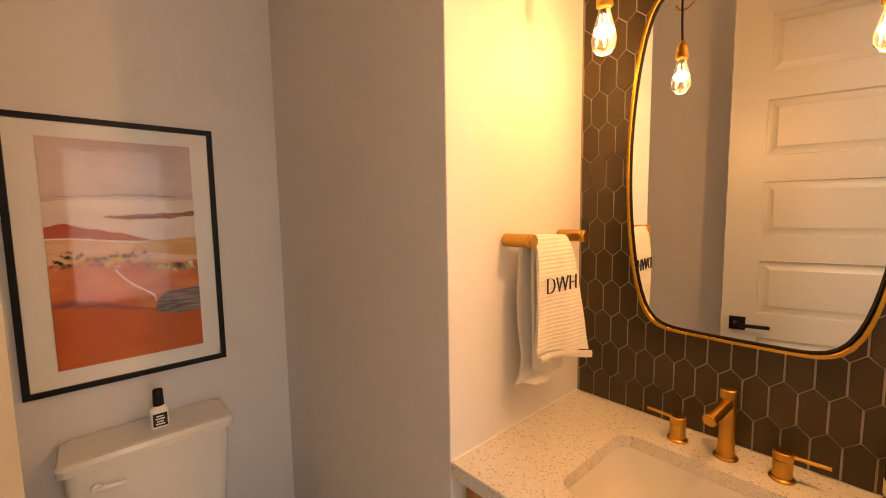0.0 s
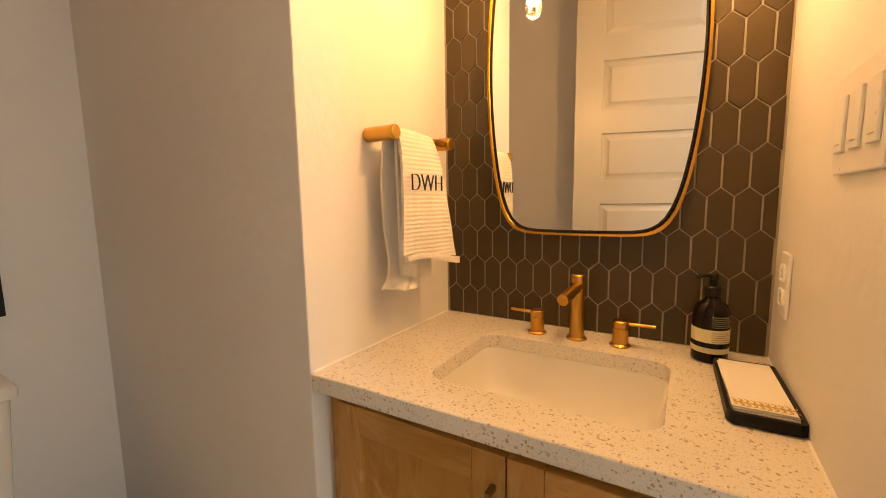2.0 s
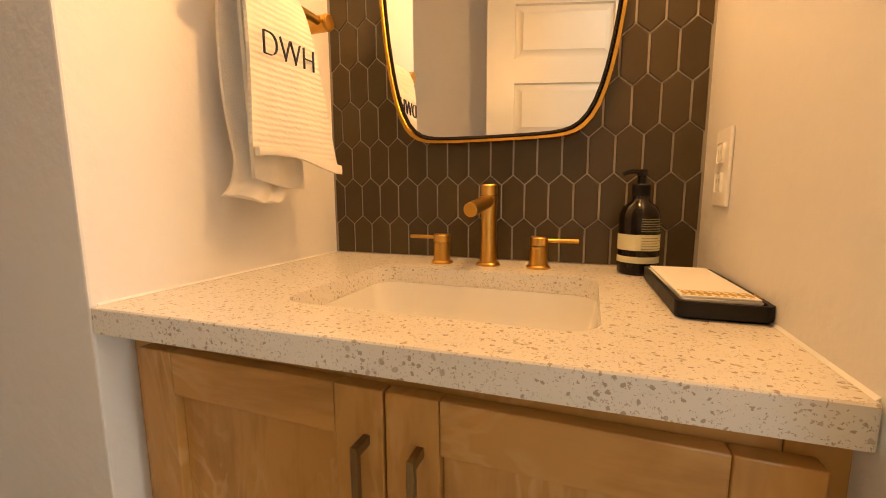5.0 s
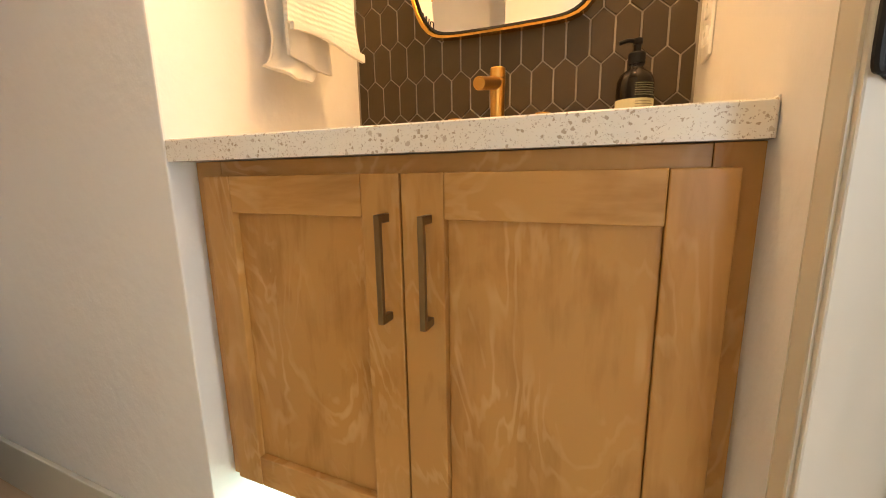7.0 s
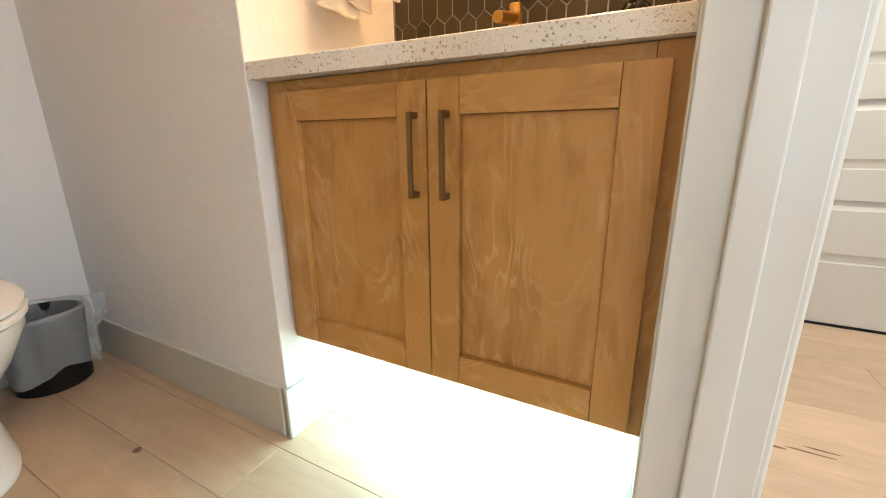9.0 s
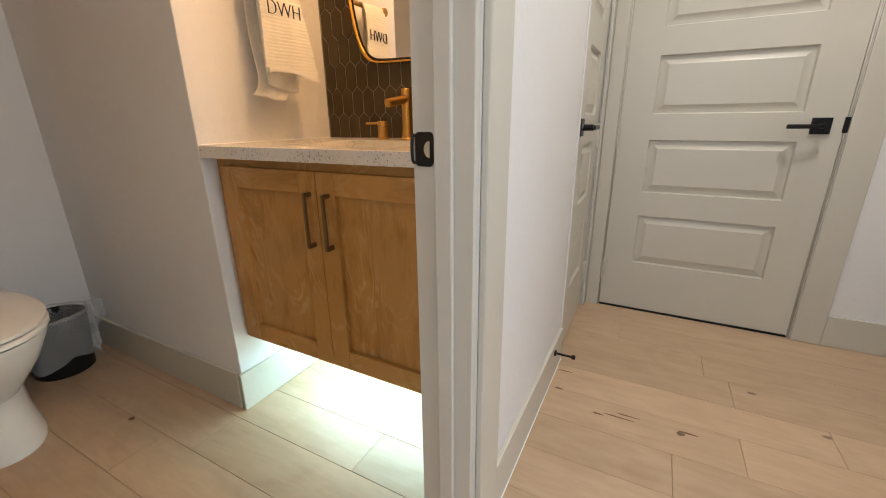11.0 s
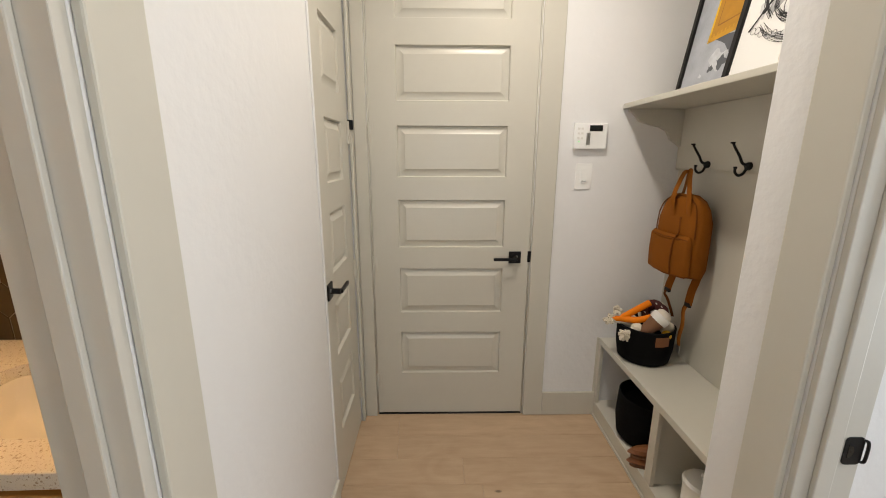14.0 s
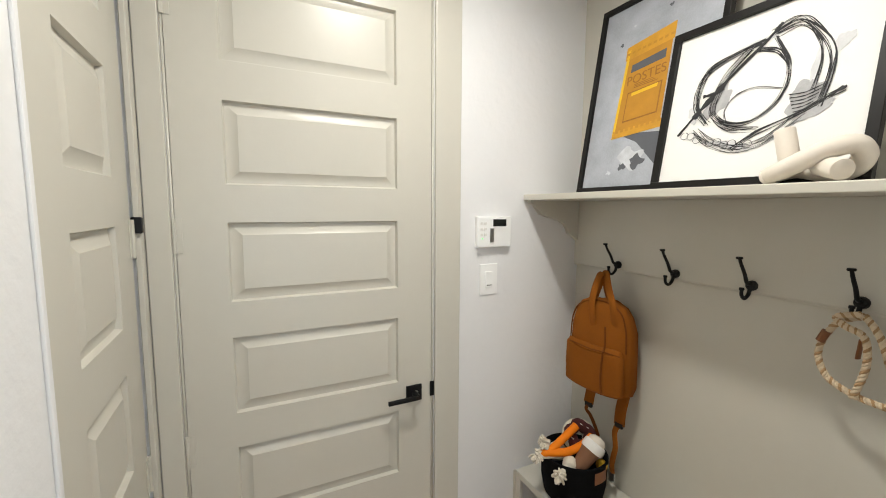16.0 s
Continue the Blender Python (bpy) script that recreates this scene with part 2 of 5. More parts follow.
ribs.inputs["Strength"].default_value, ribs.inputs["Distance"].default_value = 0.38, 0.003
l_.new(n_["Texture Coordinate"].outputs["Object"], wave.inputs["Vector"]), l_.new(wave.outputs["Fac"], ribs.inputs["Height"])
l_.new(ribs.outputs[0], n_["Principled BSDF"].inputs["Normal"])
NAVY = material("navy_thread", (0.02, 0.022, 0.05), 0.8)
PAPER = material("white_paper", (0.80, 0.79, 0.77), 0.8, vary=0.02)
CREAM = material("cream_mat_board", (0.74, 0.70, 0.64), 0.8, vary=0.02)
TAN = material("tan_canvas", (0.24, 0.075, 0.008), 0.85, spec=0.12, vary=0.12, scale=8, bump=0.3, bump_scale=700)
TAN_DARK = material("tan_canvas_seam", (0.15, 0.045, 0.007), 0.85, spec=0.12, vary=0.1, scale=8)
LEATHER = material("brown_leather", (0.21, 0.075, 0.025), 0.5, vary=0.15, scale=12)
FELT = material("black_felt", (0.006, 0.006, 0.0065), 0.95, vary=0.2, spec=0.08, scale=20, bump=0.4, bump_scale=300)
ORANGE = material("orange_rubber", (0.78, 0.20, 0.006), 0.6, vary=0.08, scale=20, spec=0.15)
COTTON = material("cream_cotton_rope", (0.66, 0.60, 0.50), 0.9, vary=0.12, scale=30, bump=0.6, bump_scale=300)
PLASTER = material("cream_plaster", (0.70, 0.64, 0.56), 0.7, vary=0.05, scale=8, bump=0.15, bump_scale=80)
AMBER = material("dark_amber_bottle", (0.010, 0.006, 0.004), 0.07, vary=0.1, spec=0.25)
LABEL = material("cream_label", (0.62, 0.60, 0.42), 0.7, vary=0.02)
GLASS = glassy("clear_glass", (0.97, 0.95, 0.90))
PICTURE_GLASS = glassy("low_glare_glass", (0.98, 0.98, 0.97), ior=1.27)
BAG = material("clear_bin_liner", (0.80, 0.82, 0.84), 0.25, vary=0.05, bump=0.6, bump_scale=25)
BAG.node_tree.nodes["Principled BSDF"].inputs["Alpha"].default_value = 0.24
FILAMENT = glowing("glowing_filament", (1.0, 0.55, 0.18), 60)
LENS = glowing("downlight_lens", (1.0, 0.93, 0.84), 8)
DIODE = glowing("led_strip_diffuser", (0.80, 0.93, 1.0), 8)
BROWN = material("brown_knit", (0.20, 0.095, 0.05), 0.9, vary=0.1, scale=20, bump=0.3, bump_scale=300)
MAROON = material("dark_maroon_plush", (0.055, 0.010, 0.010), 0.95, vary=0.2, scale=20)
YELLOW = material("yellow_plush", (0.75, 0.42, 0.03), 0.9)
FINEPRINT = material("grey_fine_print", (0.22, 0.21, 0.16), 0.7)
IRON = material("black_iron", (0.010, 0.010, 0.010), 0.5, vary=0.1, spec=0.2)
ROPE_PALE = material("pale_rope_strand", (0.62, 0.50, 0.35), 0.9, vary=0.08, scale=30)
ROPE_TAN = material("tan_rope_strand", (0.38, 0.24, 0.12), 0.9, vary=0.08, scale=30)
GOLDINK = material("gold_ink", (0.60, 0.38, 0.07), 0.5)
SCREEN = material("dark_display", (0.01, 0.012, 0.012), 0.15)
GREENLED = glowing("green_led", (0.1, 0.9, 0.15), 1.5)

# ---- mesh helpers ----


def part(name, bm, mat, parent=None, label="", smooth=True, m=None):
    """Links a bmesh as one mesh object, under a thing or a part where one is given."""
    if isinstance(bm, bpy.types.Mesh):
        data = bm
    else:
        bmesh.ops.recalc_face_normals(bm, faces=bm.faces)
        data = bpy.data.meshes.new(name)
        bm.to_mesh(data)
        bm.free()
        data.materials.append(mat)
        if smooth:
            data.shade_smooth()
            data.set_sharp_from_angle(angle=radians(32))
            if len(data.polygons) < 150:
                # broad flat faces stay flat beside their narrow bevels
                sizes = sorted(p.area for p in data.polygons)
                for p in data.polygons:
                    if p.area > 10 * sizes[len(sizes) // 2]:
                        p.use_smooth = False
    ob = new(name, data)
    if parent is not None:
        ob.parent = parent
    if m is not None:
        ob.matrix_basis = m
    if label:
        tagged(ob, label)
    return ob


def thing(name, label, category, group="", kind="", m=None):
    ob = new(name)
    ob.empty_display_size = 0.05
    if m is not None:
        ob.matrix_basis = m
    return tagged(ob, label, category, group, kind)


def box(x0, x1, y0, y1, z0, z1, bevel=0.0, seg=2, bm=None):
    own = bm or bmesh.new()
    m = Matrix.Translation(((x0 + x1) / 2, (y0 + y1) / 2, (z0 + z1) / 2)) @ Matrix.Diagonal((abs(x1 - x0), abs(y1 - y0), abs(z1 - z0), 1))
    made = bmesh.ops.create_cube(own, size=1, matrix=m)["verts"]
    if bevel:
        edges = {e for v in made for e in v.link_edges}
        bmesh.ops.bevel(own, geom=list(edges), offset=bevel, segments=seg, affect="EDGES", profile=0.5)
    return own


def slab(m, sx, sy, sz, bevel=0.0, bm=None):
    """A box of that size about the middle of pose m."""
    own = bm or bmesh.new()
    made = bmesh.ops.create_cube(own, size=1, matrix=m @ Matrix.Diagonal((sx, sy, sz, 1)))["verts"]
    if bevel:
        bmesh.ops.bevel(own, geom=list({e for v in made for e in v.link_edges}), offset=bevel, segments=2, affect="EDGES", profile=0.5)
    return own


def rod(a, b, r, r2=None, n=20, bevel=0.0, bm=None):
    own = bm or bmesh.new()
    a, b = Vector(a), Vector(b)
    m = Matrix.Translation((a + b) / 2) @ (b - a).to_track_quat("Z", "Y").to_matrix().to_4x4()
    made = bmesh.ops.create_cone(own, cap_ends=True, segments=n, radius1=r, radius2=r if r2 is None else r2, depth=(b - a).length, matrix=m)["verts"]
    if bevel:
        rims = [e for e in {e for v in made for e in v.link_edges} if any(len(f.verts) > 4 for f in e.link_faces)]
        bmesh.ops.bevel(own, geom=rims, offset=bevel, segments=2, affect="EDGES", profile=0.5)
    return own


def lathe(profile, n=28, m=None, bm=None):
    """Turns (radius, height) pairs round z."""
    own = bm or bmesh.new()
    m = m or Matrix()
    rings = []
    for r, z in profile:
        if r < 1e-6:
            rings.append([own.verts.new(m @ Vector((0, 0, z)))])
        else:
            rings.append([own.verts.new(m @ Vector((r * math.cos(2 * math.pi * i / n), r * math.sin(2 * math.pi * i / n), z))) for i in range(n)])
    for p, q in zip(rings, rings[1:]):
        for i in range(n):
            j = (i + 1) % n
            ring = [p[i % len(p)], p[j % len(p)], q[j % len(q)], q[i % len(q)]]
            ring = list(dict.fromkeys(ring))
            if len(ring) > 2:
                own.faces.new(ring)
    return own


def spline(points, steps=8, closed=False):
    """A smooth line through the points."""
    pts = [Vector(p) for p in points]
    out, n = [], len(pts)
    for i in range(n if closed else n - 1):
        p1, p2 = pts[i], pts[(i + 1) % n]
        p0 = pts[i - 1] if closed or i > 0 else p1
        p3 = pts[(i + 2) % n] if closed or i + 2 < n else p2
        for k in range(steps):
            t = k / steps
            out.append(0.5 * (2 * p1 + (p2 - p0) * t + (2 * p0 - 5 * p1 + 4 * p2 - p3) * t * t + (3 * p1 - p0 - 3 * p2 + p3) * t ** 3))
    if not closed:
        out.append(pts[-1])
    return out


def tube(line, r, n=10, closed=False, flat=1.0, bm=None, up=(0, 0, 1)):
    """Sweeps a circle (or, with flat, an ellipse) along a line. r may be a function of 0..1."""
    own = bm or bmesh.new()
    rings, side_old = [], None
    count = len(line)
    for i, p in enumerate(line):
        a = line[i - 1] if closed or i > 0 else p
        b = line[(i + 1) % count] if closed or i + 1 < count else p
        d = (b - a).normalized()
        side = (d.cross(Vector(up)) if side_old is None else side_old - d * side_old.dot(d))
        if side.length < 1e-5:
            side = d.orthogonal()
        side.normalize()
        side_old = side
        top = side.cross(d)
        rad = r(i / max(1, count - 1)) if callable(r) else r
        rings.append([own.verts.new(p + rad * (side * math.cos(2 * math.pi * k / n) + flat * top * math.sin(2 * math.pi * k / n))) for k in range(n)])
    for i in range(count if closed else count - 1):
        p, q = rings[i], rings[(i + 1) % count]
        for k in range(n):
            own.faces.new((p[k], p[(k + 1) % n], q[(k + 1) % n], q[k]))
    if not closed:
        own.faces.new(rings[0]), own.faces.new(rings[-1][::-1])
    return own


def prism(outline, axis, a, b, bevel=0.0, bm=None):
    """Extrudes a 2D outline along an axis ('x', 'y' or 'z') from a to b."""
    own = bm or bmesh.new()

    def at(p, t):
        u, v = p
        return {"x": (t, u, v), "y": (u, t, v), "z": (u, v, t)}[axis]
    lo, hi = [own.verts.new(at(p, a)) for p in outline], [own.verts.new(at(p, b)) for p in outline]
    caps = [own.faces.new(lo), own.faces.new(hi)]
    n = len(outline)
    for i in range(n):
        own.faces.new((lo[i], lo[(i + 1) % n], hi[(i + 1) % n], hi[i]))
    if bevel:
        bmesh.ops.bevel(own, geom=list({e for f in caps for e in f.edges}), offset=bevel, segments=2, affect="EDGES", profile=0.5)
    return own


def rounded(x0, x1, y0, y1, r, n=6):
    pts = []
    for cx, cy, a0 in ((x1 - r, y1 - r, 0), (x0 + r, y1 - r, 90), (x0 + r, y0 + r, 180), (x1 - r, y0 + r, 270)):
        for i in range(n + 1):
            a = radians(a0 + 90 * i / n)
            pts.append((cx + r * math.cos(a), cy + r * math.sin(a)))
    return pts


def loft(rings, cap_first=False, cap_last=True, bm=None):
    own = bm or bmesh.new()
    loops = [[own.verts.new(p) for p in ring] for ring in rings]
    n = len(loops[0])
    for p, q in zip(loops, loops[1:]):
        for i in range(n):
            own.faces.new((p[i], p[(i + 1) % n], q[(i + 1) % n], q[i]))
    if cap_first:
        own.faces.new(loops[0])
    if cap_last:
        own.faces.new(loops[-1])
    return own


def letters(name, text, size, mat, parent, m, depth=0.0008, label="", thin=0.0):
    data = bpy.data.curves.new("letters", "FONT")
    data.body, data.size, data.extrude, data.align_x, data.offset = text, size, depth, "CENTER", -thin
    tmp = bpy.data.objects.new("letters", data)
    mesh = bpy.data.meshes.new_from_object(tmp)
    bpy.data.objects.remove(tmp)
    mesh.materials.clear()
    mesh.materials.append(mat)
    return part(name, mesh, mat, parent, label, m=m)

# ---- structure ----
H = 2.92


def structure(name, bm, mat, label, category):
    return tagged(part(name, bm, mat), label, category, kind="structure")


floor = structure("floor", box(-2.32, 2.32, -3.17, 1.91, -0.14, -0.012), SUB, "pale oak plank floor with knots", "floor")
structure("ceiling", box(-2.32, 2.32, -3.17, 1.91, H, H + 0.1), CEIL, "plain white painted ceiling", "ceiling")
WALLS = [
    ("wall_vanity", (1.2375, 1.36, -0.133, 0.72, 0, H)),
    ("wall_nook_side", (0.65, 1.36, 0.72, 1.91, 0, H)),
    ("wall_toilet", (-0.54, 0.65, 1.79, 1.91, 0, H)),
    ("wall_bath_west", (-0.54, -0.42, -0.133, 1.79, 0, H)),
    ("wall_partition_east", (0.555, 1.535, -0.255, -0.133, 0, H)),
    ("wall_partition_header", (-0.29, 0.555, -0.255, -0.133, 2.62, H)),
    ("wall_partition_west", (-2.2, -0.29, -0.255, -0.133, 0, H)),
    ("wall_closet_header", (1.535, 2.14, -0.255, -0.133, 2.62, H)),
    ("wall_closet_back", (1.535, 2.14, -0.17, -0.133, 0, 2.62)),
    ("wall_closet_corner", (2.14, 2.195, -0.255, -0.133, 0, H)),
    ("wall_far_north", (2.195, 2.32, -0.337, -0.133, 0, H)),
    ("wall_far_south", (2.195, 2.32, -2.0, -1.225, 0, H)),
    ("wall_far_header", (2.195, 2.32, -1.225, -0.337, 2.62, H)),
    ("wall_far_back", (2.28, 2.32, -1.225, -0.337, 0, 2.62)),
    ("wall_south_east", (0.705, 0.929, -1.544, -1.424, 0, H)),
    ("wall_south_header", (-0.17, 0.705, -1.544, -1.424, 2.62, H)),
    ("wall_south_west", (-2.2, -0.17, -1.544, -1.424, 0, H)),
    ("wall_bench_side", (0.80, 0.929, -2.0, -1.544, 0, H)),
    ("wall_bench_back", (0.80, 2.32, -2.12, -2.0, 0, H)),
    # Unseen walls that close the hall, with an opening for the added window.
    ("wall_hall_west_south", (-2.32, -2.2, -1.544, -1.25, 0, H)),
    ("wall_hall_west_north", (-2.32, -2.2, -0.45, -0.133, 0, H)),
    ("wall_hall_west_sill", (-2.32, -2.2, -1.25, -0.45, 0, 0.5)),
    ("wall_hall_west_head", (-2.32, -2.2, -1.25, -0.45, 2.4, H)),
    # Unseen room across the hall, its south wall opened for the added window.
    ("wall_room_east", (0.80, 0.92, -3.05, -2.12, 0, H)),
    ("wall_room_south_west", (-1.42, -0.75, -3.17, -3.05, 0, H)),
    ("wall_room_south_east", (0.85, 0.92, -3.17, -3.05, 0, H)),
    ("wall_room_south_sill", (-0.75, 0.85, -3.17, -3.05, 0, 0.5)),
    ("wall_room_south_head", (-0.75, 0.85, -3.17, -3.05, 2.4, H)),
    ("wall_room_west", (-1.42, -1.3, -3.05, -1.544, 0, H)),
]
for name, (x0, x1, y0, y1, z0, z1) in WALLS:
    m = TRIM if name == "wall_bench_back" else PAINT
    structure(name, box(x0, x1, y0, y1, z0, z1, 0.004 if name in ("wall_south_east", "wall_nook_side") else 0), m,
              "greige painted panel wall behind a bench" if m is TRIM else "off-white painted textured drywall", "wall")

# Unseen window made up to frame the nook's fill lamp.
window = thing("window_1", "unseen added window for the nook fill lamp, wide and white framed", "window", kind="structure", m=pose(0.05, -3.11, 1.45))
for a, b, c, d in ((-0.799, 0.799, -0.949, -0.9), (-0.799, 0.799, 0.9, 0.949), (-0.799, -0.75, -0.9, 0.9), (0.75, 0.799, -0.9, 0.9), (-0.02, 0.02, -0.9, 0.9)):
    part("window_frame", box(a, b, -0.03, 0.03, c, d, 0.004), PLASTIC, window)
for c in (-0.385, 0.385):
    pane = part("pane", box(c - 0.365, c + 0.365, -0.003, 0.003, -0.9, 0.9), GLASS, window)
    pane.visible_shadow = False


# Added window, out of view, standing in for the hall fill lamp's source.
hall_fill_window = thing("window_2", "unseen added window for the hall fill lamp, white framed", "window", kind="structure", m=pose(-2.26, -0.85, 1.45, 0, 0, 90))
for a, b, c, d in ((-0.399, 0.399, -0.949, -0.9), (-0.399, 0.399, 0.9, 0.949), (-0.399, -0.35, -0.9, 0.9), (0.35, 0.399, -0.9, 0.9), (-0.35, 0.35, -0.02, 0.02)):
    part("window_frame", box(a, b, -0.03, 0.03, c, d, 0.004), PLASTIC, hall_fill_window)
for c in (-0.46, 0.46):
    part("pane", box(-0.35, 0.35, -0.003, 0.003, c - 0.44, c + 0.44), GLASS, hall_fill_window).visible_shadow = False


def trim(name, bm, label, mat=None, category="trim"):
    return structure(name, bm, mat or TRIM, label, category)


# baseboards
BASE_H = 0.152
for x0, x1, y0, y1 in ((0.637, 0.65, 0.733, 1.777), (0.637, 1.2375, 0.72, 0.733), (-0.42, 0.637, 1.777, 1.79), (-0.42, -0.407, 0.72, 1.777), (0.675, 1.525, -0.27, -0.255),
                       (2.18, 2.195, -1.66, -1.34), (0.815, 0.929, -1.424, -1.409), (-2.2, -0.41, -0.27, -0.255), (-2.2, -0.29, -1.424, -1.409), (-2.2, -2.185, -1.409, -0.27), (0.66, 1.2375, -0.133, -0.12)):
    side = 0.72 if (y0, y1) == (0.72, 0.733) else None
    if side:
        y0, y1 = 0.707, 0.72
    trim("baseboard", box(x0, x1, y0, y1, 0, BASE_H, 0.003), "greige painted baseboard along the wall", category="baseboard")

trim("sealant_line", box(0.68, 1.52, -0.2735, -0.2702, 0.0005, 0.0045, 0.0008), "thin white sealant line along the baseboard", PLASTIC)

# bathroom doorway: jambs, stops and casings
trim("door_jamb", box(0.53, 0.555, -0.256, -0.131, 0, 2.62, 0.002), "pale painted door jamb with a black strike plate", JAMB, "door frame")
trim("door_stop", box(0.518, 0.53, -0.217, -0.181, 0, 2.6, 0.003), "pale painted door stop moulding", JAMB)
trim("door_jamb", box(-0.29, -0.275, -0.256, -0.131, 0, 2.62, 0.002), "pale painted hinge side door jamb", JAMB, "door frame")
trim("door_head", box(-0.275, 0.53, -0.256, -0.131, 2.605, 2.62, 0.002), "pale painted door head", JAMB, "door frame")
for x0, x1, y0, y1 in ((0.56, 0.675, -0.272, -0.2555), (-0.41, -0.295, -0.272, -0.2555), (0.536, 0.572, -0.1328, -0.1285), (-0.405, -0.295, -0.1325, -0.117)):
    trim("door_casing", box(x0, x1, y0, y1, 0, 2.72, 0.004), "greige painted flat door casing", category="casing")
trim("door_casing", box(-0.294, 0.559, -0.272, -0.2555, 2.625, 2.72, 0.004), "greige painted flat door casing", category="casing")
trim("door_casing", box(-0.294, 0.559, -0.1325, -0.117, 2.625, 2.72, 0.004), "greige painted flat door casing", category="casing")
# doorway across the hall
trim("door_jamb", box(0.69, 0.705, -1.546, -1.423, 0, 2.62, 0.002), "pale painted door jamb with a black strike plate", JAMB, "door frame")
trim("door_stop", box(0.678, 0.69, -1.49, -1.455, 0, 2.6, 0.003), "pale painted door stop moulding", JAMB)
trim("door_jamb", box(-0.17, -0.155, -1.546, -1.423, 0, 2.62, 0.002), "pale painted hinge side door jamb", JAMB, "door frame")
trim("door_head", box(-0.155, 0.69, -1.546, -1.423, 2.605, 2.62, 0.002), "pale painted door head", JAMB, "door frame")
for x0, x1 in ((0.71, 0.815), (-0.29, -0.175)):
    trim("door_casing", box(x0, x1, -1.4235, -1.408, 0, 2.72, 0.004), "greige painted flat door casing", category="casing")
trim("door_casing", box(-0.174, 0.709, -1.4235, -1.408, 2.625, 2.72, 0.004), "greige painted flat door casing", category="casing")
# far doorway and closet doorway
trim("door_casing", box(2.18, 2.1945, -0.337, -0.272, 0, 2.72, 0.003), "greige painted flat door casing", category="casing")
trim("door_casing", box(2.18, 2.1945, -1.34, -1.226, 0, 2.72, 0.004), "greige painted flat door casing", category="casing")
trim("door_casing", box(2.18, 2.1945, -1.225, -0.338, 2.62, 2.72, 0.004), "greige painted flat door casing", category="casing")
for y0, y1 in ((-1.2245, -1.2165), (-0.3455, -0.3375)):
    trim("door_jamb", box(2.196, 2.28, y0, y1, 0, 2.62), "greige painted door jamb", category="door frame")
trim("threshold", box(2.196, 2.279, -1.2165, -0.3455, 0.0, 0.007, 0.002), "dark metal door threshold", BLACK, "threshold")
trim("door_casing", box(2.132, 2.179, -0.2715, -0.2555, 0, 2.72, 0.003), "greige painted flat door casing", category="casing")
trim("corner_bead", box(1.527, 1.543, -0.2615, -0.2545, 0, 2.62, 0.003), "white painted edge beside the closet door", PAINT)


# ---- doors ----
def panel_door(name, width, height, rects, label):
    """A moulded door: local x runs from the hinge edge across, y is depth with the front at 0 looking along -y, z up."""
    th = 0.038
    bm = bmesh.new()
    xs = sorted({0, width, *(v for r in rects for v in r[:2])})
    zs = sorted({0, height, *(v for r in rects for v in r[2:])})
    inside = lambda x, z: any(r[0] < x < r[1] and r[2] < z < r[3] for r in rects)
    for y, s in ((0, 1), (th, -1)):
        for x0, x1 in zip(xs, xs[1:]):
            for z0, z1 in zip(zs, zs[1:]):
                if not inside((x0 + x1) / 2, (z0 + z1) / 2):
                    bm.faces.new([bm.verts.new(p) for p in ((x0, y, z0), (x1, y, z0), (x1, y, z1), (x0, y, z1))])
        for x0, x1, z0, z1 in rects:
            rings = []
            for inset, depth in ((0, 0), (0.0015, 0.007), (0.005, 0.015), (0.010, 0.015), (0.040, 0.0022), (0.042, 0.0008)):
                d = y + s * depth
                rings.append([(x0 + inset, d, z0 + inset), (x1 - inset, d, z0 + inset), (x1 - inset, d, z1 - inset), (x0 + inset, d, z1 - inset)])
            loft(rings, bm=bm)
    for a, b in (((0, 0), (width, 0)), ((width, 0), (width, height)), ((width, height), (0, height)), ((0, height), (0, 0))):
        bm.faces.new([bm.verts.new(p) for p in ((a[0], 0, a[1]), (b[0], 0, b[1]), (b[0], th, b[1]), (a[0], th, a[1]))])
    bmesh.ops.remove_doubles(bm, verts=bm.verts, dist=0.0002)
    door = thing(name, label, "door", kind="structure")
    part("door_leaf", bm, TRIM, door)
    return door


def lever(parent, x, z, way, front=0.0, sign=-1, plate=0.068):
    """A square rosette with a flat lever on the face at y = front."""
    s = sign
    h = part("door_handle", box(x - plate / 2, x + plate / 2, front, front + s * 0.009, z - plate / 2, z + plate / 2, 0.0025), BLACK, parent, "matte black lever handle")
    part("lever_arm", box(x, x + way * 0.125, front + s * 0.045, front + s * 0.058, z - 0.010, z + 0.008, 0.004), BLACK, h)
    part("lever_neck", rod((x, front + s * 0.008, z), (x, front + s * 0.05, z), 0.012, bevel=0.001), BLACK, h)
    part("key_cylinder", rod((x - way * 0.008, front + s * 0.008, z + 0.004), (x - way * 0.008, front + s * 0.0125, z + 0.004), 0.008), STEEL, h)


def hinge(parent, x, z, front=0.0, sign=-1):
    g = part("hinge", rod((x, front + sign * 0.004, z - 0.055), (x, front + sign * 0.004, z + 0.055), 0.0065, n=12, bevel=0.001), TRIM, parent, "painted steel hinge")
    part("hinge_leaf", box(x, x + 0.022, front, front + sign * 0.003, z - 0.054, z + 0.054, 0.0008), TRIM, g)


ROWS_Z = [(0.268 + 0.3865 * i, 0.268 + 0.3865 * i + 0.264) for i in range(6)]
far_door = panel_door("door_far", 0.868, 2.588, [(0.143, 0.725, a, b) for a, b in ROWS_Z], "greige painted six panel door, closed, with a black lever")
far_door.matrix_basis = pose(2.2, -0.347, 0.012, 0, 0, -90)
lever(far_door, 0.79, 0.984, -1)
part("latch_plate", box(0.862, 0.885, -0.006, 0.0, 0.955, 1.02, 0.003), BLACK, far_door, "black latch plate on the door edge")
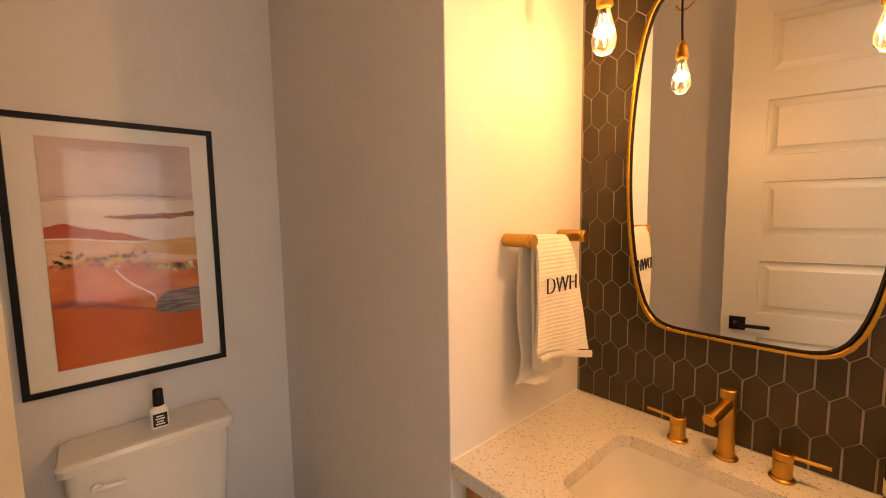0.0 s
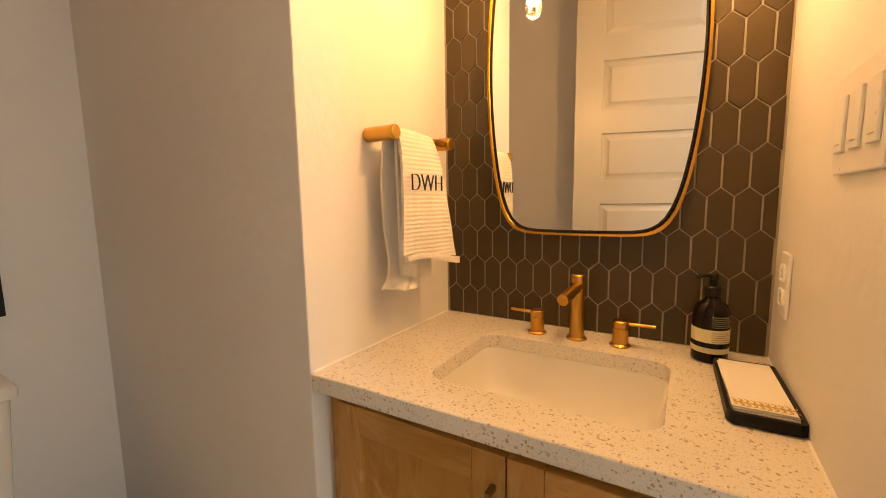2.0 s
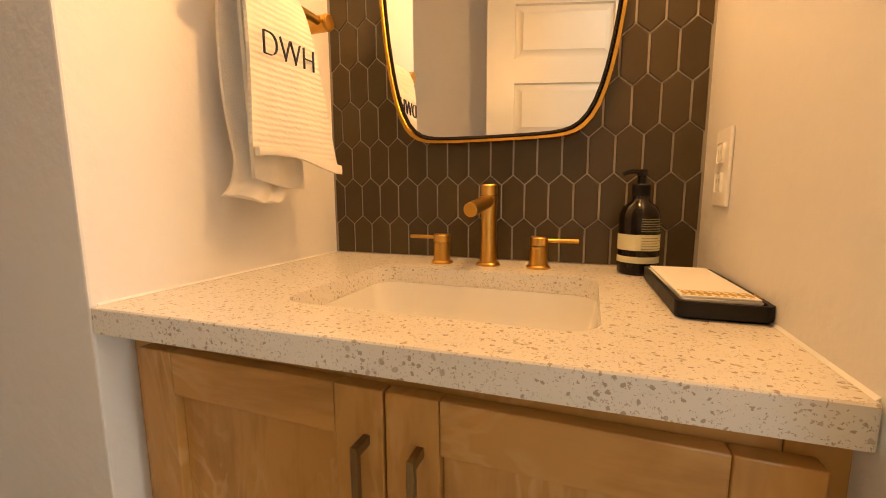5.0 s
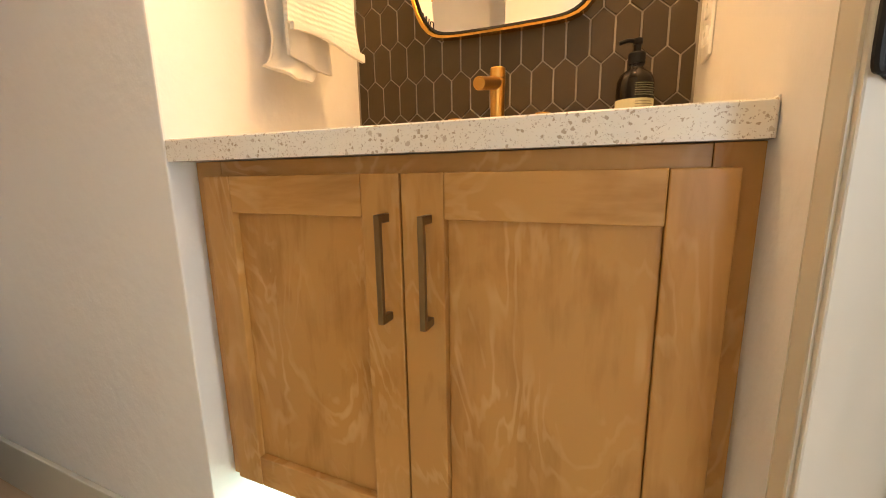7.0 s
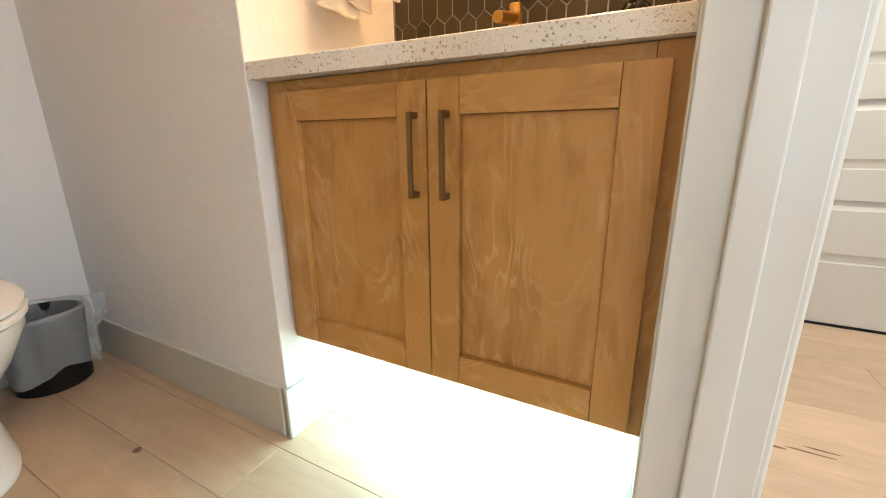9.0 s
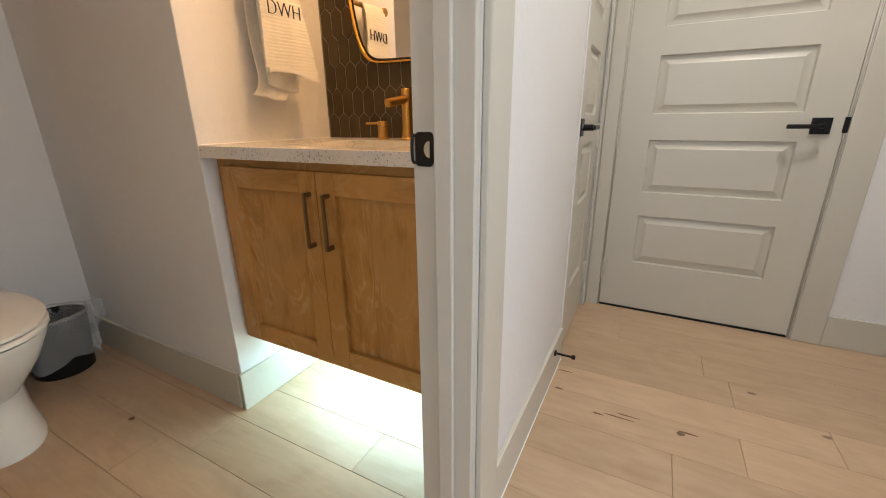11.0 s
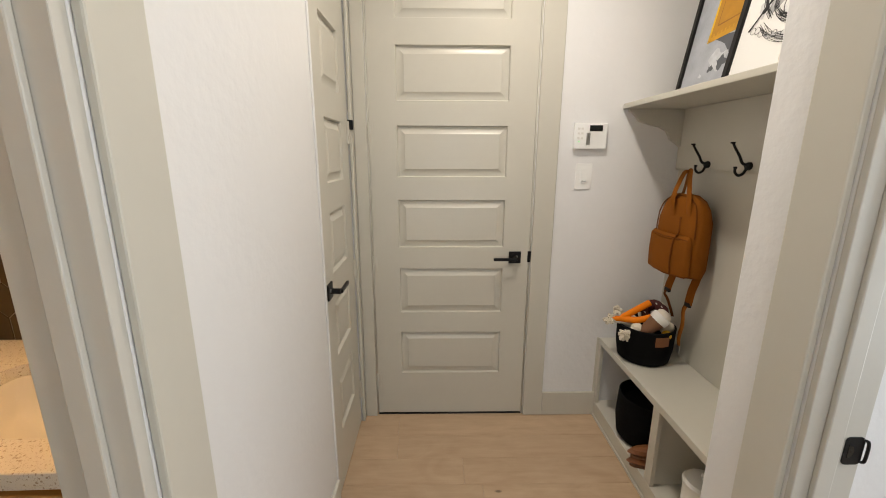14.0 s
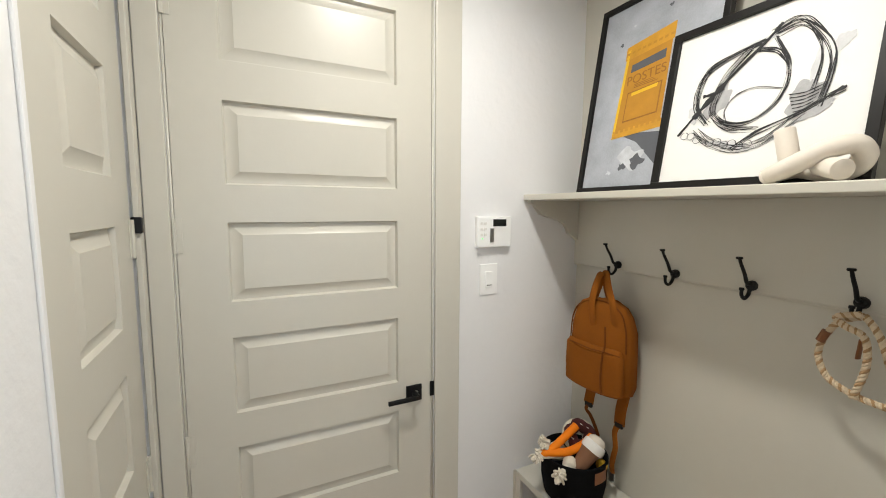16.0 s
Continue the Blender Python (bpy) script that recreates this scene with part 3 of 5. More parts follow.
for z in (0.21, 0.94, 1.65, 2.36):
    hinge(far_door, -0.004, z)
closet_door = panel_door("door_closet", 0.576, 2.588, [(0.143, 0.433, a, b) for a, b in ROWS_Z], "greige painted narrow six panel closet door, closed")


lever(closet_door, 0.515, 0.99, -1, 0.038, 1)
for z in (0.21, 0.94, 1.65, 2.36):
    hinge(closet_door, 0.0, z, 0.038, 1)
part("door_guard", box(-0.016, 0.002, 0.0385, 0.066, 1.665, 1.712, 0.004), BLACK, closet_door, "black swing guard on the hinge")
closet_door.matrix_basis = pose(2.124, -0.2125, 0.012, 0, 0, 180)
bath_door = panel_door("door_bath", 0.785, 2.588, [(0.143, 0.642, a, b) for a, b in ROWS_Z], "pale painted six panel door, standing wide open")
bath_door.matrix_basis = pose(-0.262, -0.142, 0.004, 0, 0, 73.5)
lever(bath_door, 0.717, 0.984, -1)
lever(bath_door, 0.717, 0.984, -1, 0.038, 1)
for label, m in (("black metal strike plate on the bathroom jamb", pose(0.5298, -0.156, 0.985)), ("black metal strike plate on the hall jamb", pose(0.6898, -1.525, 0.985))):
    strike = thing("strike_plate", label, "strike plate", m=m)
    way = 1 if m.translation.y > -1 else -1
    part("plate", prism(rounded(-0.019, 0.019, -0.031, 0.031, 0.008), "x", -0.0025, 0, 0.0006), BLACK, strike)
    arch = [(way * (-0.012 + 0.012 * math.cos(a)), 0.015 * math.sin(a)) for a in (math.pi * (k / 12 - 0.5) for k in range(13))]
    part("latch_recess", prism(arch, "x", -0.0034, -0.0024), STEEL if way > 0 else SCREEN, strike, "latch opening")
    part("curved_lip", tube(spline([(-0.002, way * 0.017, -0.024), (-0.006, way * 0.022, -0.022), (-0.007, way * 0.023, 0.0), (-0.006, way * 0.022, 0.022), (-0.002, way * 0.017, 0.024)], 5), 0.003, 8), BLACK, strike)

# ---- bathroom: vanity ----
top = thing("countertop", "white quartz vanity top with grey and brown flecks", "countertop")
def skewed(inset):
    """The slab's outline: its front edge runs a little askew to the wall."""
    pts = rounded(0.65 + inset, 1.2335, -0.1325, 0.7195, 0.004, 6)
    return [(x + 0.024 * (0.72 - y) / 0.853 * (1 if x < 0.9 else 0), y) for x, y in pts]


outer, inner = skewed(0.0), rounded(0.765, 1.085, 0.055, 0.5, 0.045, 6)
rings = [[(x, y, z) for x, y in loop] for loop, z in ((inner, 0.934), (outer, 0.932), (outer, 0.967), (skewed(0.002), 0.969), (inner, 0.969), (inner, 0.934))]
bm = loft(rings, cap_last=False)
bmesh.ops.remove_doubles(bm, verts=bm.verts, dist=0.0003)
part("stone_slab", bm, QUARTZ, top)
for a, b, c, d in ((0.66, 1.2325, 0.7165, 0.7198), (0.68, 1.2325, -0.1328, -0.1295)):
    part("sealant_bead", prism([(c, 0.9695), (d, 0.9695), (d if c > 0 else c, 0.9725)], "x", a, b), PLASTIC, top, "thin white sealant line")
basin = thing("sink_basin", "white ceramic undermount basin, rectangular with rounded corners", "sink")
rings = []
for inset, z in ((-0.012, 0.9335), (0.0, 0.9333), (0.003, 0.918), (0.010, 0.885), (0.022, 0.850), (0.042, 0.822), (0.070, 0.807), (0.105, 0.800), (0.145, 0.798)):
    rings.append([(x, y, z) for x, y in rounded(0.765 + inset, 1.085 - inset, 0.055 + inset, 0.5 - inset, max(0.02, min(0.07, 0.045 + inset * 0.5)) if inset < 0.1 else 0.02, 6)])
part("bowl", loft(rings), CERAMIC, basin)
part("drain", lathe([(0.0, 0.803), (0.022, 0.803), (0.026, 0.800), (0.026, 0.797)], m=Matrix.Translation((0.93, 0.28, 0))), BRASS, basin, "brass drain cap")

vanity = thing("vanity_cabinet", "honey-stained maple floating vanity with two shaker doors", "cabinet")
for y0, y1 in ((-0.128, -0.110), (0.697, 0.715)):
    part("side_panel", box(0.7185, 1.232, y0, y1, 0.29, 0.9315, 0.001), MAPLE, vanity)
part("bottom_panel", box(0.7185, 1.232, -0.1095, 0.6965, 0.29, 0.308, 0.001), MAPLE_RAIL, vanity)
part("back_panel", box(1.220, 1.232, -0.1095, 0.6965, 0.3085, 0.9315), MAPLE, vanity)
part("face_stile", box(0.7022, 0.718, 0.655, 0.7185, 0.286, 0.9315, 0.001), MAPLE, vanity)
part("face_stile", box(0.7022, 0.718, -0.1335, -0.088, 0.286, 0.9315, 0.001), MAPLE, vanity)
part("top_rail", box(0.7026, 0.7175, -0.0875, 0.6545, 0.880, 0.9315, 0.001), MAPLE_RAIL, vanity)
part("bottom_rail", box(0.7026, 0.7175, -0.0875, 0.6545, 0.286, 0.325, 0.001), MAPLE_RAIL, vanity)
for y0, y1, pull_y in ((0.2815, 0.678, 0.303), (-0.111, 0.2785, 0.236)):
    door = part("cabinet_door", box(0.694, 0.701, y0 + 0.0647, y1 - 0.0647, 0.3667, 0.8423, 0.0008), MAPLE, vanity)
    for a, b in ((y0, y0 + 0.064), (y1 - 0.064, y1)):
        part("stile", box(0.681, 0.702, a, b, 0.303, 0.906, 0.002), MAPLE, door)
    for a, b in ((0.303, 0.366), (0.843, 0.906)):
        part("door_rail", box(0.6812, 0.702, y0 + 0.0645, y1 - 0.0645, a, b, 0.002), MAPLE_RAIL, door)
    pull = part("pull_handle", box(0.653, 0.661, pull_y - 0.0045, pull_y + 0.0045, 0.692, 0.850, 0.001), PULL, vanity, "square bronze bar pull")
    for z in (0.698, 0.844):
        part("pull_post", box(0.660, 0.682, pull_y - 0.0045, pull_y + 0.0045, z - 0.006, z + 0.006, 0.0008), PULL, pull)
strip = thing("led_strip", "cool white light strip under the vanity", "light strip")
part("strip_body", box(0.925, 0.975, -0.11, 0.69, 0.278, 0.2895, 0.002), PLASTIC, strip)
part("diffuser", box(0.932, 0.968, -0.10, 0.68, 0.274, 0.2779), DIODE, strip)

# faucet
tap = thing("faucet", "brushed brass faucet with an angled spout", "faucet")
part("base_ring", lathe([(0, 0.9695), (0.026, 0.9695), (0.026, 0.973), (0.023, 0.977), (0, 0.977)], m=Matrix.Translation((1.155, 0.277, 0))), BRASS, tap)
part("body", lathe([(0.0, 0.976), (0.0195, 0.976), (0.0175, 1.01), (0.0165, 1.05), (0.0175, 1.095), (0.018, 1.118), (0, 1.118)], m=Matrix.Translation((1.155, 0.277, 0))), BRASS, tap)
part("cap", lathe([(0.0, 1.1195), (0.018, 1.1195), (0.018, 1.140), (0.016, 1.1425), (0, 1.1425)], m=Matrix.Translation((1.155, 0.277, 0))), BRASS, tap)
spout = part("spout", rod((1.15, 0.277, 1.108), (1.056, 0.290, 1.092), 0.0145, bevel=0.0015), BRASS, tap)
part("aerator", rod((1.0555, 0.2902, 1.0919), (1.0545, 0.2903, 1.0917), 0.0105), BRASS, spout)
for y, way in ((0.383, 1), (0.170, -1)):
    h = part("tap_handle", lathe([(0, 0.0065), (0.0185, 0.0065), (0.0185, 0.046), (0, 0.046)]), BRASS, tap, "brushed brass cylindrical tap with a thin lever", m=pose(1.152, y, 0.9695))
    part("base_ring", lathe([(0, 0), (0.0245, 0), (0.0245, 0.004), (0.021, 0.007), (0, 0.007)]), BRASS, h)
    part("turning_cap", lathe([(0, 0.0475), (0.019, 0.0475), (0.019, 0.063), (0.017, 0.065), (0, 0.065)]), BRASS, h)
    part("lever_pin", rod((0, way * 0.015, 0.0575), (0.004, way * 0.078, 0.0575), 0.0042, bevel=0.0008), BRASS, h)

# pump bottle
bottle = thing("soap_bottle", "dark amber pump bottle with a cream label", "soap bottle", m=pose(1.158, -0.016, 0.9695) @ Matrix.Diagonal((0.89, 0.89, 0.985, 1)))
part("glass_body", lathe([(0, 0), (0.036, 0), (0.0405, 0.004), (0.041, 0.10), (0.040, 0.116), (0.033, 0.130), (0.020, 0.139), (0.0165, 0.144), (0.0165, 0.150), (0, 0.150)]), AMBER, bottle)
part("collar", lathe([(0, 0.150), (0.0185, 0.150), (0.0185, 0.170), (0.016, 0.173), (0, 0.173)]), DARK, bottle)
part("pump_stem", rod((0, 0, 0.172), (0, 0, 0.190), 0.0085), DARK, bottle)
head = part("pump_head", rod((0, 0, 0.188), (0, 0, 0.200), 0.011, bevel=0.002), DARK, bottle)
part("nozzle", tube(spline([(0, 0, 0.195), (-0.01, 0.02, 0.196), (-0.016, 0.038, 0.191)]), 0.0042, 8), DARK, head)


def band(z0, z1, a0, a1, r=0.0414, n=18):
    b = bmesh.new()
    ring = []
    for i in range(n + 1):
        a = radians(a0 + (a1 - a0) * i / n)
        ring.append([b.verts.new((rr * math.cos(a), rr * math.sin(a), z)) for rr, z in ((r, z0), (r, z1), (r - 0.0006, z1), (r - 0.0006, z0))])
    for p, q in zip(ring, ring[1:]):
        for k in range(4):
            b.faces.new((p[k], p[(k + 1) % 4], q[(k + 1) % 4], q[k]))
    b.faces.new(ring[0]), b.faces.new(ring[-1])
    return b


part("label_band", band(0.048, 0.078, 85, 275), LABEL, bottle, "cream paper label")
part("label_band", band(0.024, 0.036, 85, 275), LABEL, bottle, "cream paper label")
for i in range(6):
    part("label_text", band(0.084 + i * 0.0045, 0.0855 + i * 0.0045, 180, 262 - (i * 17) % 23, 0.0417, 8), FINEPRINT, bottle)
for i in range(5):
    part("label_text", band(0.051 + i * 0.005, 0.0522 + i * 0.005, 182, 258 - (i * 13) % 29, 0.0419, 8), FINEPRINT, bottle)

# tray with paper towels
tray = thing("guest_towel_tray", "shallow dark tray holding paper guest towels", "tray", m=pose(0.985, -0.078, 0.9695, 0, 0, 2))
o, i_ = rounded(-0.128, 0.128, -0.052, 0.052, 0.012, 4), rounded(-0.122, 0.122, -0.046, 0.046, 0.009, 4)
part("tray_body", loft([[(x * s, y * s, z) for x, y in loop] for loop, s, z in ((o, 0.96, 0.0), (o, 1.0, 0.004), (o, 1.0, 0.022), (i_, 1.0, 0.022), (i_, 0.97, 0.005))], cap_first=True), DARK, tray)
napkins = thing("paper_guest_towels", "stack of white paper towels with a gold scroll border", "paper towels", m=pose(0.985, -0.078, 0.9695, 0, 0, 3))
for k in range(6):
    part("napkin", slab(pose(0.001 * (k % 3), 0.0008 * ((k * 2) % 3), 0.0072 + k * 0.0034, 0, 0, (k * 37 % 5 - 2) * 0.5), 0.222, 0.086, 0.003, 0.001), PAPER, napkins)
for k in range(9):
    y = -0.036 + k * 0.009
    for flip in (1, -1):
        curl = spline([(-0.092 + flip * 0.012, y - 0.007, 0), (-0.092 + flip * 0.004, y - 0.005, 0), (-0.092 - flip * 0.002, y + 0.002, 0), (-0.092 + flip * 0.004, y + 0.005, 0), (-0.092 + flip * 0.007, y + 0.001, 0), (-0.092 + flip * 0.014, y + 0.007, 0)], 5)
        part("gold_scroll", tube([p + Vector((0, 0, 0.0262)) for p in curl], 0.0010, 6, flat=0.3), GOLDINK, napkins, "gold printed scroll")

# mirror
mirror = thing("wall_mirror", "tall gold framed mirror with bowed sides and rounded corners", "mirror")


def mirror_line(grow):
    """Bowed sides that draw in towards flat ends, with rounded corners."""
    pts, cy, cz = [], 0.285, 1.70
    for k in range(128):
        a = 2 * math.pi * k / 128
        c, s = math.cos(a), math.sin(a)
        r = (abs(c) ** 9 + abs(s) ** 9) ** (-1 / 9)
        u, v = r * c, r * s
        half = 0.268 * (1 - 0.205 * v * v) + grow
        pts.append((cy + half * u, cz + (0.452 + 0.004 * (1 - u * u) + grow) * v))
    return pts


def ring_of(loops):
    return loft([[(x, y, z) for y, z in mirror_line(g)] for g, x in loops], cap_last=False)


bm = ring_of([(0.0, 1.204), (0.006, 1.203), (0.0065, 1.228), (-0.004, 1.228), (-0.004, 1.212), (0.0, 1.204)])
bmesh.ops.remove_doubles(bm, verts=bm.verts, dist=0.0003)
part("gold_frame", bm, GOLD, mirror)
part("black_liner", ring_of([(-0.0085, 1.2095), (-0.0042, 1.2078), (-0.0042, 1.2225), (-0.0085, 1.2225)]), DARK, mirror, "black inner liner")
part("mirror_glass", prism(mirror_line(-0.0075), "x", 1.2100, 1.2180), MIRROR, mirror, "clear silvered glass")

# vanity light
fixture = thing("vanity_light", "two light brass vanity fixture with bare bulbs on cords", "wall lamp")
part("wall_plate", rod((1.231, 0.29, 2.42), (1.212, 0.29, 2.42), 0.06, bevel=0.004), BRASS, fixture)
part("arm", rod((1.215, 0.29, 2.42), (0.96, 0.29, 2.42), 0.009), BRASS, fixture)
part("crossbar", rod((0.96, 0.03, 2.42), (0.96, 0.55, 2.42), 0.009, bevel=0.002), BRASS, fixture)
for x, y, z in BULBS:
    part("cord", tube(spline([(x, y, 2.415), (x - 0.004, y + 0.006, 2.28), (x + 0.003, y + 0.002, 2.16), (x, y, 2.09)]), 0.0032, 8), DARK, fixture, "dark fabric cord")
    part("cord_hook", tube(spline([(x, y - 0.03, 2.20), (x, y - 0.01, 2.186), (x, y + 0.012, 2.19), (x, y + 0.022, 2.205)]), 0.003, 8), BRASS, fixture)
    cap = part("socket", lathe([(0, 2.095), (0.006, 2.095), (0.010, 2.083), (0.0155, 2.078), (0.0155, 2.062), (0.0185, 2.060), (0.0185, 2.042), (0.015, 2.038), (0, 2.038)], m=Matrix.Translation((x, y, 0))), BRASS, fixture, "brass bulb socket")
    glass = part("bulb", lathe([(0.0125, 2.039), (0.014, 2.025), (0.024, 1.992), (0.0285, 1.968), (0.026, 1.949), (0.016, 1.936), (0.0, 1.932)], m=Matrix.Translation((x, y, 0))), GLASS, fixture, "clear glass filament bulb")
    glass.visible_shadow = False
    for k in range(4):
        a = k * math.pi / 2 + 0.4
        line = [Vector((x + 0.005 * math.cos(a), y + 0.005 * math.sin(a), 2.022)), Vector((x + 0.011 * math.cos(a), y + 0.011 * math.sin(a), 1.958))]
        f = part("filament", tube(line, 0.0016, 6), FILAMENT, glass)
        f.visible_shadow = False

# towel rail and hand towel
rail = thing("towel_bar", "short brass towel bar with round posts", "towel bar")
for x in (0.858, 1.112):
    post = part("post", rod((x, 0.7195, 1.499), (x, 0.628, 1.499), 0.0175, n=28, bevel=0.0025), BRASS, rail)
    part("post_groove", rod((x, 0.634, 1.499), (x, 0.6385, 1.499), 0.0178, n=28), GOLD, post)
part("bar", rod((0.858, 0.650, 1.499), (1.112, 0.650, 1.499), 0.009), BRASS, rail)


def cloth(x_of, line, thick, folds, n=30, seed=0.0, sag=None):
    """A hanging cloth: x_of(s, u) across, a (y, z) line downwards, sag(s, u) shifting it in y and z, as a closed sheet."""
    own = bmesh.new()
    pts = spline([(0, y, z) for y, z in line], 8)
    grid = []
    for i, p in enumerate(pts):
        s = i / (len(pts) - 1)
        row = []
        for k in range(n + 1):
            u = k / n
            wave = folds * s * (math.sin(u * 7.0 + seed) + 0.5 * math.sin(u * 15 + 2 * seed + s * 2))
            dy, dz = sag(s, u) if sag else (0, 0)
            row.append(own.verts.new((x_of(s, u), p.y + wave + dy, p.z + 0.004 * s * math.sin(u * 5 + seed) + dz)))
        grid.append(row)
    faces = []
    for a, b in zip(grid, grid[1:]):
        for k in range(n):
            faces.append(own.faces.new((a[k], a[k + 1], b[k + 1], b[k])))
    bmesh.ops.recalc_face_normals(own, faces=faces)
    bmesh.ops.solidify(own, geom=faces, thickness=thick)
    return own


towel = thing("hand_towel", "white ribbed hand towel monogrammed in navy, over a bar", "towel")
part("front_fold", cloth(lambda s, u: 0.872 - 0.010 * s + u * (0.140 + 0.060 * s * s), [(0.662, 1.500), (0.650, 1.512), (0.634, 1.506), (0.622, 1.46), (0.617, 1.38), (0.617, 1.30), (0.620, 1.205)], 0.007, 0.0016,
                         sag=lambda s, u: (-0.040 * s * s * max(0.0, u - 0.2), -0.016 * s * u * u)), RIBBED, towel)
part("front_hem", cloth(lambda s, u: 0.8625 + u * 0.197, [(0.6175, 1.203), (0.6165, 1.196), (0.6170, 1.190)], 0.010, 0.0004, sag=lambda s, u: (-0.040 * max(0.0, u - 0.2), -0.016 * u * u + 0.004 * math.sin(u * 5))), TERRY, towel)
part("back_fold", cloth(lambda s, u: 0.868 + 0.012 * math.sin(s * 9) * s - 0.045 * max(0.0, s - 0.8) * 4 * s + u * (0.115 - 0.015 * s + 0.06 * max(0.0, s - 0.8)), [(0.648, 1.506), (0.662, 1.511), (0.674, 1.497), (0.682, 1.42), (0.684, 1.28), (0.678, 1.17), (0.672, 1.118)], 0.008, 0.005, seed=1.3,
                        sag=lambda s, u: (-0.028 * s * u, -0.010 * s * u)), TERRY, towel)
part("inner_fold", cloth(lambda s, u: 0.878 + 0.012 * s + u * (0.120 + 0.005 * s), [(0.652, 1.500), (0.654, 1.42), (0.654, 1.30), (0.652, 1.150)], 0.008, 0.004, seed=2.1,
                         sag=lambda s, u: (-0.010 * s * u, -0.018 * s * u)), TERRY, towel)
letters("monogram", "DWH", 0.063, NAVY, towel, pose(0.951, 0.6055, 1.362, 90, 0, -3) @ Matrix.Diagonal((0.86, 1, 1, 1)), 0.0022, "navy embroidered letters DWH", 0.0022)

# plates on the side wall
def wall_plate(name, label, x0, x1, z0, z1, kinds, m=None):
    t = thing(name, label, "switch" if "switch" in name else "outlet")
    part("cover_plate", box(x0, x1, -0.1325, -0.1265, z0, z1, 0.0022), PLASTIC, t)
    n = len(kinds)
    for k, kind in enumerate(kinds):
        c = x0 + (x1 - x0) * (k + 0.5) / n
        mid = (z0 + z1) / 2
        if kind == "rocker":
            r = part("rocker", box(c - 0.017, c + 0.017, -0.1267, -0.1225, mid - 0.035, mid + 0.035, 0.0015), PLASTIC, t)
            part("rocker_line", box(c - 0.009, c + 0.009, -0.1226, -0.1222, mid - 0.026, mid - 0.0245), STEEL, r)
        else:
            for dz in (-0.024, 0.024):
                f = part("socket_face", box(c - 0.016, c + 0.016, -0.1267, -0.1235, mid + dz - 0.016, mid + dz + 0.016, 0.004), PLASTIC, t)
                for dx in (-0.006, 0.006):
                    part("slot", box(c + dx - 0.001, c + dx + 0.001, -0.1236, -0.1230, mid + dz - 0.001, mid + dz + 0.006), STEEL, f)
    return t


wall_plate("outlet_plate", "white duplex outlet in a white cover plate", 1.065, 1.140, 1.100, 1.226, ("socket",))
wall_plate("switch_plate", "white three gang rocker switch plate", 0.672, 0.846, 1.362, 1.488, ("rocker",) * 3)

# ---- toilet nook ----
toilet = thing("toilet", "white ceramic two piece toilet with the lid closed", "toilet", m=pose(0.143, 1.785, 0))


def oval(w, y_back, y_front, z, n=32):
    pts = []
    mid, half = (y_back + y_front) / 2, (y_back - y_front) / 2
    for k in range(n):
        a = 2 * math.pi * k / n
        c, s = math.cos(a), math.sin(a)
        flat = 3.2 if s > 0 else 2.2
        r = (abs(c) ** flat + abs(s) ** flat) ** (-1 / flat)
        pts.append((w * r * c, mid + half * r * s, z))
    return pts


part("tank", loft([[(x, y, z) for x, y in rounded(-w, w, -0.185, -0.02, 0.03)] for w, z in ((0.19, 0.42), (0.197, 0.46), (0.222, 0.80), (0.224, 0.815))], True, True), CERAMIC, toilet)
part("tank_lid", loft([[(x, y, z) for x, y in rounded(-w, w, -d, -0.01, 0.028)] for w, d, z in ((0.226, 0.19, 0.815), (0.236, 0.20, 0.82), (0.238, 0.202, 0.842), (0.230, 0.194, 0.855), (0.216, 0.18, 0.858))], True, True), CERAMIC, toilet)
part("bowl", loft([oval(*a) for a in ((0.128, -0.12, -0.625, 0.0), (0.129, -0.12, -0.627, 0.02), (0.116, -0.12, -0.60, 0.10), (0.112, -0.12, -0.60, 0.20), (0.165, -0.12, -0.72, 0.32), (0.195, -0.12, -0.765, 0.40), (0.197, -0.12, -0.77, 0.425))], True, True), CERAMIC, toilet)
part("seat", loft([oval(*a) for a in ((0.190, -0.20, -0.765, 0.427), (0.200, -0.19, -0.775, 0.432), (0.200, -0.19, -0.775, 0.441), (0.192, -0.20, -0.767, 0.446))], True, True), CERAMIC, toilet)
part("lid", loft([oval(*a) for a in ((0.190, -0.20, -0.765, 0.448), (0.199, -0.19, -0.774, 0.453), (0.199, -0.19, -0.774, 0.462), (0.185, -0.205, -0.758, 0.470), (0.10, -0.30, -0.62, 0.472))], True, True), CERAMIC, toilet)
flush = part("flush_handle", rod((-0.15, -0.187, 0.76), (-0.15, -0.205, 0.76), 0.014, bevel=0.002), CERAMIC, toilet, "white flush lever")
part("flush_arm", tube([Vector((-0.15, -0.202, 0.76)), Vector((-0.11, -0.207, 0.757)), Vector((-0.08, -0.205, 0.753))], 0.008, 8), CERAMIC, flush)
part("water_supply", tube(spline([(-0.17, -0.1, 0.43), (-0.2, -0.07, 0.3), (-0.19, -0.02, 0.2)]), 0.006, 8), STEEL, toilet)

spray = thing("spray_bottle", "small clear spray bottle with black cap and printed label", "bottle", m=pose(0.168, 1.672, 0.8582) @ Matrix.Scale(1.3, 4))
part("bottle_glass", loft([[(x, y, z) for x, y in rounded(-w, w, -w * 0.8, w * 0.8, 0.006, 3)] for w, z in ((0.017, 0.0), (0.019, 0.003), (0.019, 0.045), (0.011, 0.054), (0.010, 0.058))], True, True), PLASTIC, spray)
part("cap", lathe([(0, 0.058), (0.0125, 0.058), (0.0115, 0.098), (0.0105, 0.1), (0, 0.1)]), DARK, spray, "black tapered cap")
